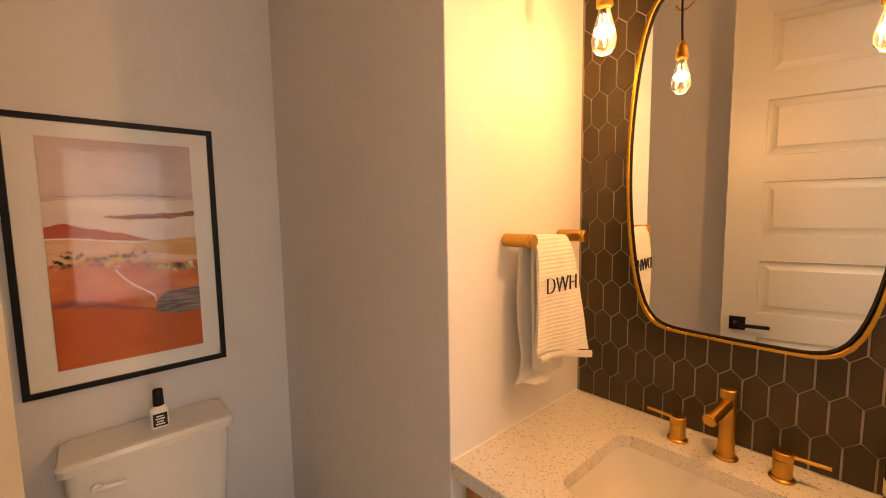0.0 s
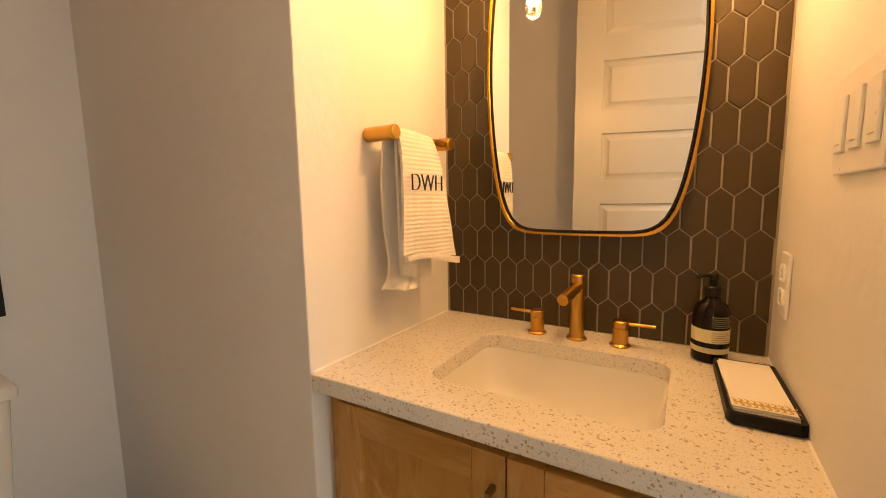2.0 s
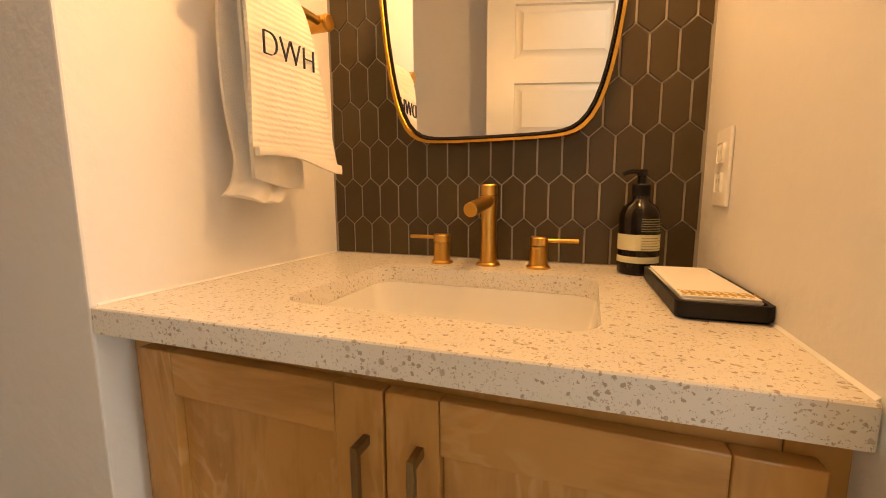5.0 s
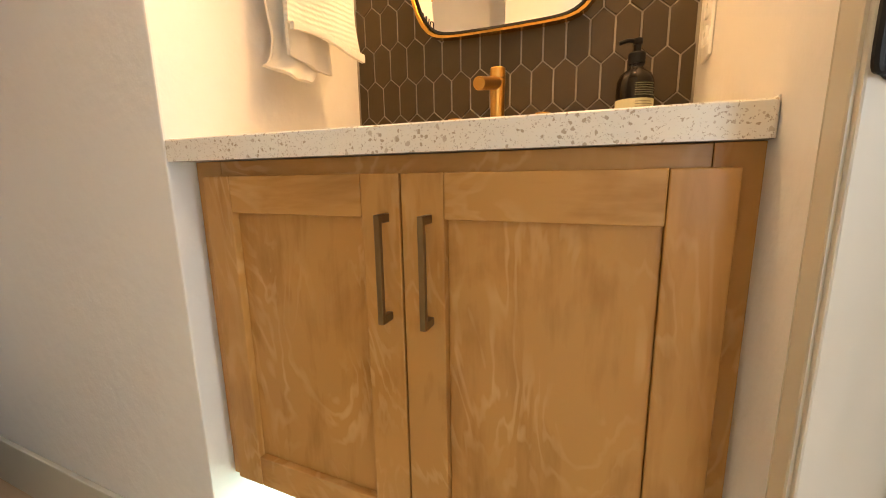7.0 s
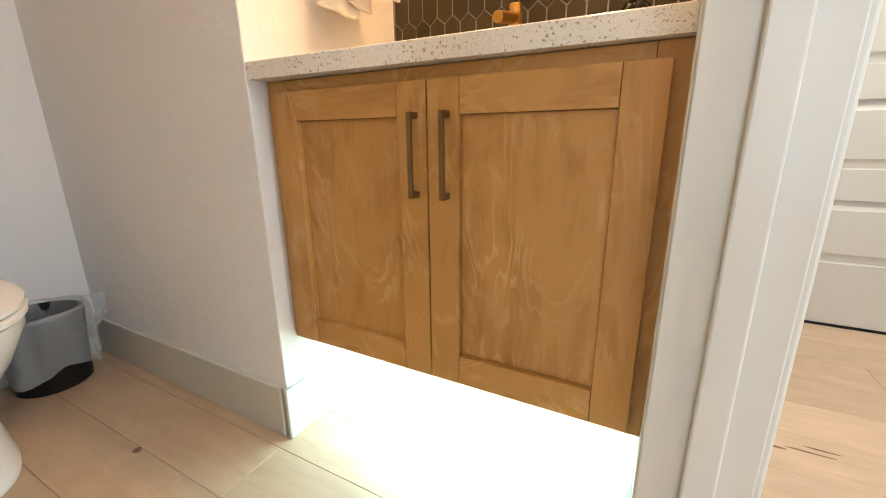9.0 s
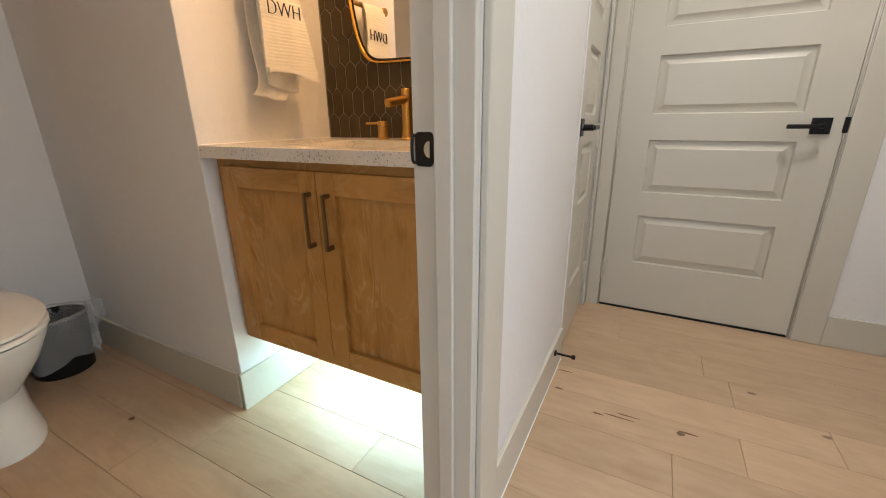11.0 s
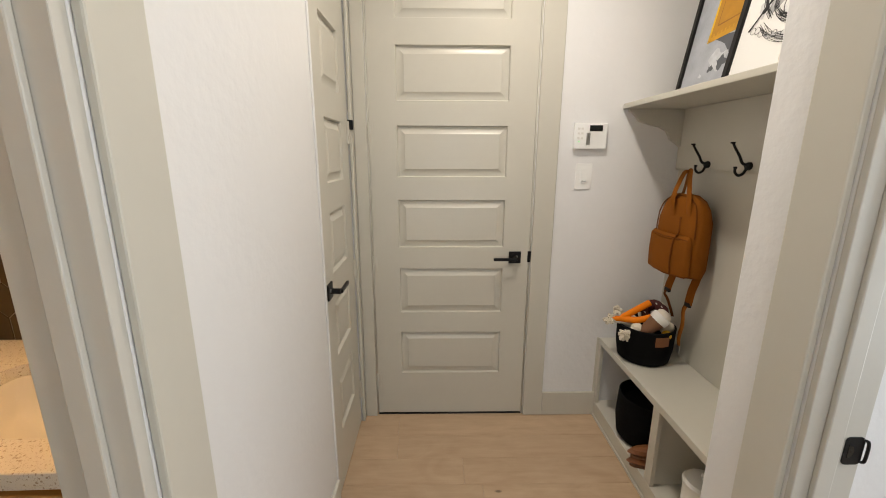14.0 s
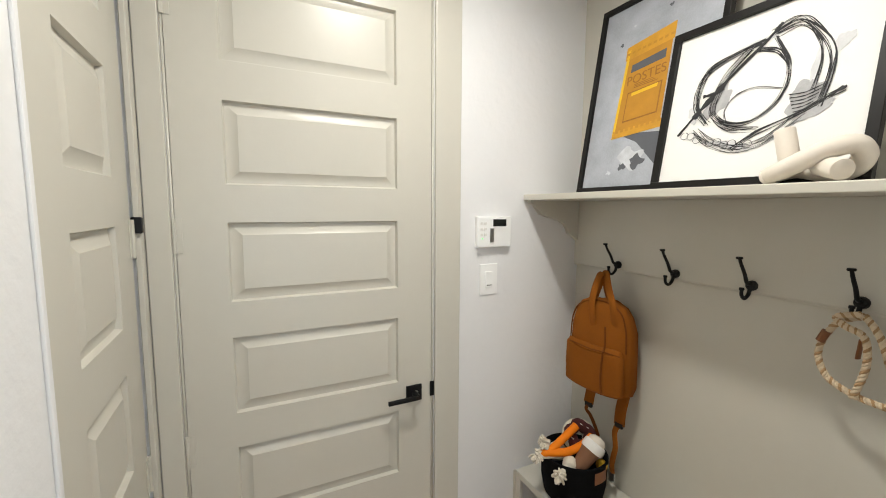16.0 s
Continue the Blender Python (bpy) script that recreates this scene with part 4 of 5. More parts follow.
part("label", box(-0.0155, 0.0155, -0.0160, -0.0154, 0.006, 0.040), SCREEN, spray, "dark printed label")
for k in range(4):
    part("label_text", box(-0.010 + 0.002 * (k % 2), 0.010 - 0.003 * (k % 2), -0.0165, -0.0159, 0.010 + k * 0.007, 0.0135 + k * 0.007), PAPER, spray)

bin_ = thing("waste_bin", "round black waste bin lined with a clear plastic bag", "waste bin", m=pose(0.457, 1.668, 0) @ Matrix.Diagonal((1.0, 1.0, 0.94, 1)))
part("bucket", lathe([(0, 0.0), (0.098, 0.0), (0.102, 0.004), (0.122, 0.272), (0.118, 0.272), (0.098, 0.012), (0, 0.012)]), DARK, bin_)
bm = bmesh.new()
rows = []
for r, z, wob in ((0.102, 0.14, 0.0), (0.109, 0.225, 0.003), (0.116, 0.276, 0.003), (0.124, 0.288, 0.004), (0.131, 0.276, 0.005), (0.136, 0.22, 0.008), (0.140, 0.14, 0.010), (0.146, 0.085, 0.015)):
    rows.append([bm.verts.new(((r + wob * math.sin(5 * a + z * 9) + 0.5 * wob * math.sin(13 * a)) * math.cos(a), (r + wob * math.sin(5 * a + z * 9) + 0.5 * wob * math.sin(13 * a)) * math.sin(a),
                               z + wob * 1.2 * math.sin(4 * a + 1))) for a in (2 * math.pi * k / 64 for k in range(64))])
for p, q in zip(rows, rows[1:]):
    for k in range(64):
        bm.faces.new((p[k], p[(k + 1) % 64], q[(k + 1) % 64], q[k]))
part("bin_liner", bm, BAG, bin_, "loose clear plastic liner folded over the rim")
bm = bmesh.new()
bmesh.ops.create_icosphere(bm, subdivisions=4, radius=0.052, matrix=Matrix.Translation((0.146, -0.005, 0.235)) @ Matrix.Diagonal((0.75, 0.9, 1.15, 1)))
for v in bm.verts:
    v.co += 0.022 * noise.noise_vector(v.co * 22) + 0.010 * noise.noise_vector(v.co * 60)
part("bag_bunch", bm, BAG, bin_)

# painting over the toilet
art = thing("framed_painting", "abstract desert landscape in orange and mauve, black frame", "picture")
x0, x1, z0, z1, yb = -0.157, 0.406, 1.016, 1.89, 1.79
for a, b, c, d in ((x0, x1, z0, z0 + 0.018), (x0, x1, z1 - 0.018, z1), (x0, x0 + 0.018, z0 + 0.018, z1 - 0.018), (x1 - 0.018, x1, z0 + 0.018, z1 - 0.018)):
    part("frame_bar", box(a, b, yb - 0.026, yb, c, d, 0.0015), DARK, art)
part("mat_board", box(x0 + 0.017, x1 - 0.017, yb - 0.014, yb - 0.004, z0 + 0.017, z1 - 0.017), CREAM, art)


def brushed(name, low, high, scale=3.0, stretch=5.0, rough=0.7):
    """Paint drawn out sideways between two colours."""
    m = bpy.data.materials.new(name)
    m.use_nodes = True
    n, l = m.node_tree.nodes, m.node_tree.links
    b, co, mp, nz, mix = n["Principled BSDF"], n.new("ShaderNodeTexCoord"), n.new("ShaderNodeMapping"), n.new("ShaderNodeTexNoise"), n.new("ShaderNodeValToRGB")
    mp.inputs["Scale"].default_value = (scale, 1, scale * stretch)
    nz.inputs["Scale"].default_value, nz.inputs["Detail"].default_value, nz.inputs["Distortion"].default_value = 1.6, 7, 0.9
    l.new(co.outputs["Object"], mp.inputs["Vector"]), l.new(mp.outputs[0], nz.inputs["Vector"]), l.new(nz.outputs["Fac"], mix.inputs[0])
    e = mix.color_ramp.elements
    e[0].position, e[1].position, e[0].color, e[1].color = 0.34, 0.66, (*low, 1), (*high, 1)
    l.new(mix.outputs[0], b.inputs["Base Color"])
    b.inputs["Roughness"].default_value = rough
    return m


PX0, PX1, PZ0, PZ1 = x0 + 0.085, x1 - 0.075, 1.088, 1.825
w, hgt = PX1 - PX0, PZ1 - PZ0
part("painting", box(PX0, PX1, yb - 0.0162, yb - 0.0142, PZ0, PZ1), brushed("mauve_sky_paint", (0.50, 0.345, 0.32), (0.62, 0.46, 0.40), 2.0, 2.0), art, "layered orange and mauve paint")


def layer(name, upper, lower, mat, lift, rag=0.004, seed=0.0):
    """A band of paint between two edges, each a line of (across, up) in shares of the sheet."""
    own = bmesh.new()
    edges = [spline([(u, 0, v) for u, v in line], 10) for line in (upper, lower)]
    rows = []
    for line, sign in zip(edges, (1, -1)):
        row = []
        for p in line:
            v = p.z + rag * noise.noise(Vector((p.x * 14, seed, sign)))
            row.append(own.verts.new((PX0 + min(1, max(0, p.x)) * w, yb - 0.0164 - lift * 0.0006, PZ0 + min(1, max(0, v)) * hgt)))
        rows.append(row)
    for a, b, c, d in zip(rows[0], rows[0][1:], rows[1][1:], rows[1]):
        own.faces.new((a, b, c, d))
    sheet = list(own.faces)
    back = bmesh.ops.extrude_face_region(own, geom=sheet)["geom"]
    bmesh.ops.translate(own, verts=[g for g in back if isinstance(g, bmesh.types.BMVert)], vec=(0, 0.0004, 0))
    part(name, own, mat, art, smooth=False)


RUST = brushed("rust_red_paint", (0.36, 0.045, 0.012), (0.52, 0.11, 0.03), 3)
FIELD = brushed("orange_field_paint", (0.50, 0.085, 0.012), (0.64, 0.20, 0.06), 3, 3)
PLAIN = brushed("deep_orange_paint", (0.46, 0.075, 0.010), (0.52, 0.105, 0.014), 2, 2)
PEACH = brushed("peach_paint", (0.62, 0.28, 0.13), (0.68, 0.42, 0.28), 3)
SAND = brushed("ochre_sand_paint", (0.56, 0.24, 0.07), (0.60, 0.36, 0.15), 4)
VIOLET = brushed("violet_paint", (0.22, 0.045, 0.05), (0.46, 0.09, 0.03), 5)
SLATE = brushed("slate_paint", (0.05, 0.045, 0.055), (0.34, 0.24, 0.20), 6, 8)
UMBER = brushed("umber_paint", (0.12, 0.04, 0.03), (0.42, 0.14, 0.07), 12, 3)
SMOKE = brushed("smoke_paint", (0.22, 0.13, 0.12), (0.50, 0.36, 0.33), 9, 3)
CLOUD = brushed("cloud_paint", (0.62, 0.46, 0.39), (0.72, 0.58, 0.50), 2.5, 2)
layer("paint_haze", [(0, 0.73), (0.35, 0.74), (0.7, 0.735), (1, 0.74)], [(0, 0.50), (0.35, 0.50), (0.7, 0.48), (1, 0.46)], CLOUD, 1, 0.012, 1)
layer("paint_wisp", [(0.08, 0.752), (0.3, 0.758), (0.5, 0.768), (0.68, 0.764), (0.88, 0.752)], [(0.08, 0.749), (0.3, 0.751), (0.5, 0.754), (0.68, 0.753), (0.88, 0.749)], SMOKE, 2, 0.006, 2)
layer("paint_ridge", [(0.36, 0.662), (0.45, 0.668), (0.62, 0.672), (0.82, 0.676), (1, 0.684)], [(0.36, 0.656), (0.45, 0.650), (0.62, 0.648), (0.82, 0.652), (1, 0.664)], UMBER, 2, 0.010, 3)
layer("paint_plain", [(0, 0.572), (0.3, 0.560), (0.6, 0.535), (1, 0.50)], [(0, 0.44), (0.3, 0.44), (0.6, 0.44), (1, 0.38)], PEACH, 2, 0.006, 4)
layer("paint_hill", [(0, 0.622), (0.12, 0.634), (0.25, 0.612), (0.45, 0.588), (0.66, 0.550)], [(0, 0.572), (0.12, 0.570), (0.25, 0.566), (0.45, 0.552), (0.66, 0.546)], RUST, 3, 0.005, 5)
layer("paint_dune", [(0.52, 0.525), (0.68, 0.545), (0.85, 0.552), (1, 0.552)], [(0.52, 0.515), (0.68, 0.490), (0.85, 0.470), (1, 0.462)], SAND, 4, 0.006, 6)
layer("paint_field", [(0, 0.455), (0.25, 0.470), (0.5, 0.455), (0.75, 0.435), (1, 0.435)], [(0, 0.20), (0.25, 0.19), (0.5, 0.18), (0.75, 0.17), (1, 0.17)], FIELD, 3, 0.012, 7)
layer("paint_floor", [(0, 0.275), (0.2, 0.262), (0.45, 0.235), (0.7, 0.205), (1, 0.185)], [(0, 0.0), (0.2, 0.0), (0.45, 0.0), (0.7, 0.0), (1, 0.0)], PLAIN, 4, 0.003, 8)
layer("paint_shadow", [(0, 0.305), (0.15, 0.302), (0.35, 0.270), (0.55, 0.238), (0.75, 0.205)], [(0, 0.275), (0.15, 0.265), (0.35, 0.245), (0.55, 0.220), (0.75, 0.198)], VIOLET, 5, 0.010, 9)
layer("paint_rocks", [(0.66, 0.245), (0.72, 0.285), (0.85, 0.300), (1, 0.300)], [(0.66, 0.215), (0.72, 0.195), (0.85, 0.178), (1, 0.185)], SLATE, 6, 0.010, 10)
for line, r in (([(0.0, 0.571), (0.15, 0.569), (0.35, 0.556), (0.55, 0.546)], 0.0022), ([(0.40, 0.425), (0.46, 0.375), (0.56, 0.325), (0.645, 0.290), (0.665, 0.255)], 0.0020)):
    pts = spline([(PX0 + u * w, yb - 0.0200, PZ0 + v * hgt) for u, v in line], 6)
    part("paint_vein", tube(pts, r, 6, flat=0.3, up=(0, 1, 0)), CREAM, art)
for k in range(150):
    u = 0.02 + 0.96 * random.random()
    mid = 0.475 - 0.012 * u if u < 0.66 else 0.415 - 0.02 * (u - 0.66)
    v = mid + random.gauss(0, 0.017 if u < 0.66 else 0.010)
    part("gold_fleck", slab(pose(PX0 + u * w, yb - 0.0198, PZ0 + v * hgt, 0, random.uniform(-40, 40), 0), random.uniform(0.005, 0.016), 0.0008, random.uniform(0.004, 0.010)),
         random.choice((GOLDINK, GOLDINK, CREAM, LEATHER, UMBER)), art)
part("picture_glass", box(x0 + 0.0185, x1 - 0.0185, yb - 0.0240, yb - 0.0225, z0 + 0.0185, z1 - 0.0185), PICTURE_GLASS, art, "clear picture glass").visible_shadow = False

# ---- mudroom ----
for x, y in CANS:
    can = thing("downlight", "round white recessed ceiling downlight, lit", "ceiling light", group="ceiling downlights", m=pose(x, y, 2.90))
    part("trim_ring", lathe([(0.072, 0.0), (0.098, 0.004), (0.10, 0.012), (0.10, 0.0195), (0.07, 0.0195), (0.068, 0.004), (0.072, 0.0)]), PLASTIC, can)
    part("lens", lathe([(0, 0.012), (0.066, 0.012), (0.066, 0.016), (0, 0.016)]), LENS, can, "glowing frosted lens")

bench = thing("mudroom_bench", "greige built-in bench with open cubbies", "bench")
BX0, BX1, BY0, BY1 = 0.931, 2.193, -1.998, -1.66
part("seat", box(BX0, BX1, BY0, BY1 - 0.0, 0.474, 0.508, 0.003), TRIM, bench)
part("floor_board", box(BX0, BX1, BY0, BY1 + -0.012, 0.072, 0.09), TRIM, bench)
part("toe_rail", box(BX0, BX1, BY1 - 0.02, BY1, 0.0, 0.092, 0.002), TRIM, bench)
part("shoe_mould", box(BX0, BX1, BY1 + 0.0005, BY1 + 0.009, 0.0, 0.014, 0.002), TRIM, bench)
for a, b in ((BX0, BX0 + 0.05), (1.527, 1.577), (BX1 - 0.032, BX1)):
    part("stile", box(a, b, BY1 - 0.02, BY1 - 0.0005, 0.0925, 0.4735, 0.0015), TRIM, bench)
part("divider", box(1.543, 1.561, BY0, BY1 - 0.0205, 0.0905, 0.4735), TRIM, bench)
part("back_board", box(BX0, BX1, BY0, BY0 + 0.008, 0.0905, 0.4735), TRIM, bench)
part("wall_cleat", box(BX1 - 0.004, BX1 + 0.001, BY1 + 0.0005, BY1 + 0.012, 0.014, 0.508), TRIM, bench)

shelf = thing("wall_shelf", "long greige shelf with scrolled brackets over the bench", "shelf")
part("board", box(BX0, BX1, -1.998, -1.665, 1.790, 1.8155, 0.003), TRIM, shelf)
for x in (BX1 - 0.022, BX0):
    curve = [(-1.690, 1.7895), (-1.690, 1.776), (-1.712, 1.772), (-1.728, 1.752), (-1.752, 1.726), (-1.800, 1.712), (-1.862, 1.700), (-1.900, 1.680), (-1.918, 1.652), (-1.920, 1.636), (-1.935, 1.628), (-1.952, 1.622), (-1.978, 1.60), (-1.978, 1.7895)]
    part("bracket", prism(curve, "x", x, x + 0.022, 0.0015), TRIM, shelf)
coat_rail = thing("coat_rail", "greige board fixed under the shelf for hooks", "coat rail")
part("rail_board", box(BX0, BX1, -1.9995, -1.979, 1.492, 1.7895, 0.002), TRIM, coat_rail)
part("bevelled_edge", prism([(-1.9995, 1.484), (-1.984, 1.484), (-1.980, 1.4915), (-1.9995, 1.4915)], "x", BX0, BX1), TRIM, coat_rail)


def coat_hook(x):
    h = thing("coat_hook", "black iron double coat hook on the rail", "coat hook", group="coat hooks under the shelf", m=pose(x, -1.979, 1.515))
    part("ball_base", lathe([(0, 0), (0.016, 0), (0.0165, 0.006), (0.014, 0.014), (0.008, 0.019), (0, 0.02)], 20, pose(0, 0, 0, -90)), IRON, h)
    part("upper_prong", tube(spline([(0, 0.012, 0.004), (0, 0.034, 0.012), (0, 0.05, 0.04), (0, 0.072, 0.07), (0, 0.084, 0.09)]), lambda t: 0.0062 - 0.0018 * t, 10), IRON, h)
    part("tip", lathe([(0, 0.0885), (0.0085, 0.0885), (0.0098, 0.092), (0.0085, 0.0955), (0, 0.0955)], 14, Matrix.Translation((0, 0.085, 0))), IRON, h)
    part("lower_prong", tube(spline([(0, 0.012, -0.002), (0, 0.022, -0.028), (0, 0.042, -0.038), (0, 0.058, -0.026), (0, 0.060, -0.008)]), lambda t: 0.006 - 0.001 * t, 10), IRON, h)
    part("lower_tip", lathe([(0, -0.010), (0.0065, -0.010), (0.0075, -0.006), (0.0065, -0.002), (0, -0.002)], 12, Matrix.Translation((0, 0.060, 0))), IRON, h)
    return h


HOOKS = (1.929, 1.671, 1.417, 1.163)
first = coat_hook(HOOKS[0])
for x in HOOKS[1:]:
    copy_thing(first, pose(x, -1.979, 1.515))

# backpack on the first hook
pack = thing("backpack", "tan canvas backpack hanging from a hook by its handles", "backpack", m=pose(1.918, -1.892, 0.985, 0, 0, 6) @ Matrix.Diagonal((1.06, 1, 1, 1)))


def pillow(rings, n=28):
    """Rings of (half width, front depth, back depth, z) as a soft closed bag."""
    out = []
    for w, f, bk, z in rings:
        ring = []
        for k in range(n):
            a = 2 * math.pi * k / n
            c, s = math.cos(a), math.sin(a)
            r = (abs(c) ** 3 + abs(s) ** 3) ** (-1 / 3)
            ring.append((w * r * c, (f if s > 0 else bk) * r * s, z + 0.003 * math.sin(3 * a)))
        out.append(ring)
    own = loft(out, True, True)
    for v in own.verts:
        v.co += 0.004 * noise.noise_vector(v.co * 14)
    return own


part("main_body", pillow(((0.10, 0.03, 0.04, 0.0), (0.128, 0.05, 0.06, 0.012), (0.138, 0.06, 0.07, 0.05), (0.138, 0.06, 0.075, 0.18), (0.132, 0.055, 0.072, 0.27), (0.120, 0.045, 0.065, 0.33), (0.098, 0.032, 0.05, 0.368), (0.06, 0.015, 0.03, 0.388), (0.02, 0.005, 0.01, 0.392))), TAN, pack)
bm = pillow(((0.108, 0.02, 0.02, 0.008), (0.128, 0.036, 0.02, 0.022), (0.131, 0.042, 0.02, 0.10), (0.127, 0.036, 0.02, 0.185), (0.118, 0.012, 0.015, 0.205)))
bmesh.ops.translate(bm, verts=bm.verts, vec=(0, 0.052, 0))
part("front_pocket", bm, TAN, pack, "two zipped front pockets")
part("pocket_seam", tube(spline([(-0.066, 0.093, 0.02), (-0.062, 0.096, 0.10), (-0.062, 0.089, 0.185), (-0.052, 0.060, 0.22), (-0.044, 0.054, 0.29)]), 0.0035, 8), TAN_DARK, pack)
part("pocket_zip", tube(spline([(-0.120, 0.066, 0.19), (-0.06, 0.088, 0.197), (0.0, 0.092, 0.194), (0.06, 0.088, 0.197), (0.120, 0.066, 0.19)]), 0.003, 8), TAN_DARK, pack)
part("main_zip", tube(spline([(-0.128, 0.040, 0.20), (-0.120, 0.038, 0.30), (-0.086, 0.030, 0.362), (0, 0.020, 0.386), (0.086, 0.030, 0.362), (0.120, 0.038, 0.30), (0.128, 0.040, 0.20)]), 0.003, 8), TAN_DARK, pack)
for dx, y in ((-0.050, 0.040), (0.040, 0.05)):
    part("carry_handle", tube(spline([(dx - 0.028, y, 0.28), (dx - 0.02, y + 0.006, 0.37), (dx * 0.55, y - 0.02, 0.452), (dx * 0.2 + 0.004, y - 0.035, 0.497), (0.012, 0.0, 0.485), (dx * 0.5 + 0.03, -0.02, 0.40), (dx + 0.03, -0.02, 0.36)]), 0.0150, 10, flat=0.26, up=(0, 1, 0)), TAN, pack)
for dx, z1, hang in ((0.062, 0.0, 0), (-0.085, 0.02, 1)):
    part("shoulder_strap", tube(spline([(dx, -0.05, 0.10), (dx + 0.004, -0.045, 0.0), (dx + 0.008, -0.03, -0.07), (dx + 0.006, -0.02, -0.105 - 0.03 * hang)]), 0.024, 10, flat=0.3, up=(0, 1, 0)), TAN, pack)
part("web_strap", tube(spline([(0.066, -0.018, -0.10), (0.072, -0.01, -0.13), (0.05, -0.01, -0.15), (0.035, -0.02, -0.19), (0.02, -0.03, -0.24)]), 0.008, 8, flat=0.3, up=(0, 1, 0)), TAN_DARK, pack)
tail = part("web_strap", tube(spline([(-0.079, -0.018, -0.128), (-0.066, -0.012, -0.17), (-0.072, -0.012, -0.24), (-0.060, -0.014, -0.31), (-0.062, -0.016, -0.36)]), 0.0115, 8, flat=0.25, up=(0, 1, 0)), TAN, pack)
part("strap_tip", slab(pose(-0.062, -0.016, -0.378), 0.025, 0.006, 0.04, 0.002), STEEL, tail, "grey stitched strap end")
for dx, z in ((0.066, -0.108), (-0.079, -0.135)):
    part("buckle", box(dx - 0.017, dx + 0.017, -0.026, -0.012, z - 0.012, z + 0.01, 0.003), DARK, pack)

# toy basket on the bench
basket = thing("toy_basket", "black felt basket with a leather tag, on the bench", "basket", m=pose(1.962, -1.798, 0.5085))
part("basket_wall", lathe([(0, 0.0), (0.112, 0.0), (0.125, 0.010), (0.137, 0.075), (0.141, 0.190), (0.134, 0.193), (0.129, 0.177), (0.116, 0.014), (0, 0.014)], 36), FELT, basket)
part("leather_tag", band(0.122, 0.172, 172, 202, 0.1412, 8), LEATHER, basket, "brown leather tag")


def toy(name, label, bm, mat, category="dog toy"):
    ob = part(name, bm, mat)
    return tagged(ob, label, category, group="dog toys in the basket")


def inn(r, t, z):
    """A place in the basket: r along the bench front to the right, t towards the room, z over the bench."""
    return Vector((1.962 - 0.44 * r - 0.9 * t, -1.798 - 0.9 * r + 0.44 * t, 0.5085 + z))


bm = tube(spline([inn(-0.165, 0.05, 0.205), inn(-0.125, 0.05, 0.215), inn(-0.06, 0.03, 0.262), inn(0.005, 0.0, 0.305)]), 0.0165, 14)
tube(spline([inn(-0.13, 0.052, 0.214), inn(-0.05, 0.06, 0.222), inn(0.02, 0.045, 0.245), inn(0.068, 0.02, 0.268)]), 0.0165, 14, bm=bm)
toy("wishbone_toy", "orange rubber wishbone chew toy on top of the basket", bm, ORANGE)
axis = (inn(0.066, 0.07, 0.268) - inn(0.004, 0.088, 0.192))
stand = Matrix.Translation(inn(0.004, 0.088, 0.192)) @ axis.to_track_quat("Z", "Y").to_matrix().to_4x4()
toy("cup_toy", "brown knit coffee cup toy", lathe([(0, -0.03), (0.028, -0.03), (0.040, 0.066), (0, 0.066)], 24, stand), BROWN)
toy("cup_lid_toy", "white plush lid of the cup toy", lathe([(0.0, 0.0665), (0.043, 0.062), (0.0455, 0.066), (0.0455, 0.096), (0.040, 0.101), (0, 0.099)], 24, stand), PAPER)
toy("cup_froth_toy", "pale pink froth of the cup toy", lathe([(0, 0.1005), (0.037, 0.1005), (0.036, 0.113), (0.024, 0.125), (0, 0.129)], 20, stand), PLASTER)
ring_m = Matrix.Translation(inn(0.03, -0.03, 0.240)) @ (inn(0, 0.6, 0.5) - inn(0, 0, 0)).to_track_quat("Z", "Y").to_matrix().to_4x4()
toy("donut_toy", "cream ring shaped plush donut", tube([ring_m @ Vector((0.045 * math.cos(a), 0.045 * math.sin(a), 0)) for a in (2 * math.pi * k / 32 for k in range(32))], 0.030, 14, True), COTTON)
bm = tube([ring_m @ Vector(((0.043 + 0.004 * math.sin(5 * a)) * math.cos(a), (0.043 + 0.004 * math.sin(5 * a)) * math.sin(a), 0.012)) for a in (2 * math.pi * k / 32 for k in range(32))], 0.026, 14, True)
toy("donut_icing", "dark maroon icing of the plush donut", bm, MAROON)
for k in range(9):
    a = k * 0.7
    p = ring_m @ Vector((0.043 * math.cos(a), 0.043 * math.sin(a), 0.037))
    toy("donut_sprinkle", "white sprinkle on the plush donut", rod(p - Vector((0.006, 0, 0.002)), p + Vector((0.006, 0.003, 0.002)), 0.002, n=6), PAPER)
for r, t, z, q in ((-0.045, 0.085, 0.185, 0.030), (0.095, 0.0, 0.185, 0.036), (-0.07, -0.01, 0.18, 0.04)):
    bm = bmesh.new()
    bmesh.ops.create_uvsphere(bm, u_segments=18, v_segments=10, radius=q, matrix=Matrix.Translation(inn(r, t, z)))
    for v in bm.verts:
        v.co += 0.005 * noise.noise_vector(v.co * 50)
    toy("cream_plush", "cream plush toy under the others", bm, COTTON)
bm = bmesh.new()
bmesh.ops.create_uvsphere(bm, u_segments=16, v_segments=10, radius=0.024, matrix=Matrix.Translation(inn(0.092, 0.075, 0.172)))
toy("yellow_toy", "yellow plush toy peeking over the rim", bm, YELLOW)
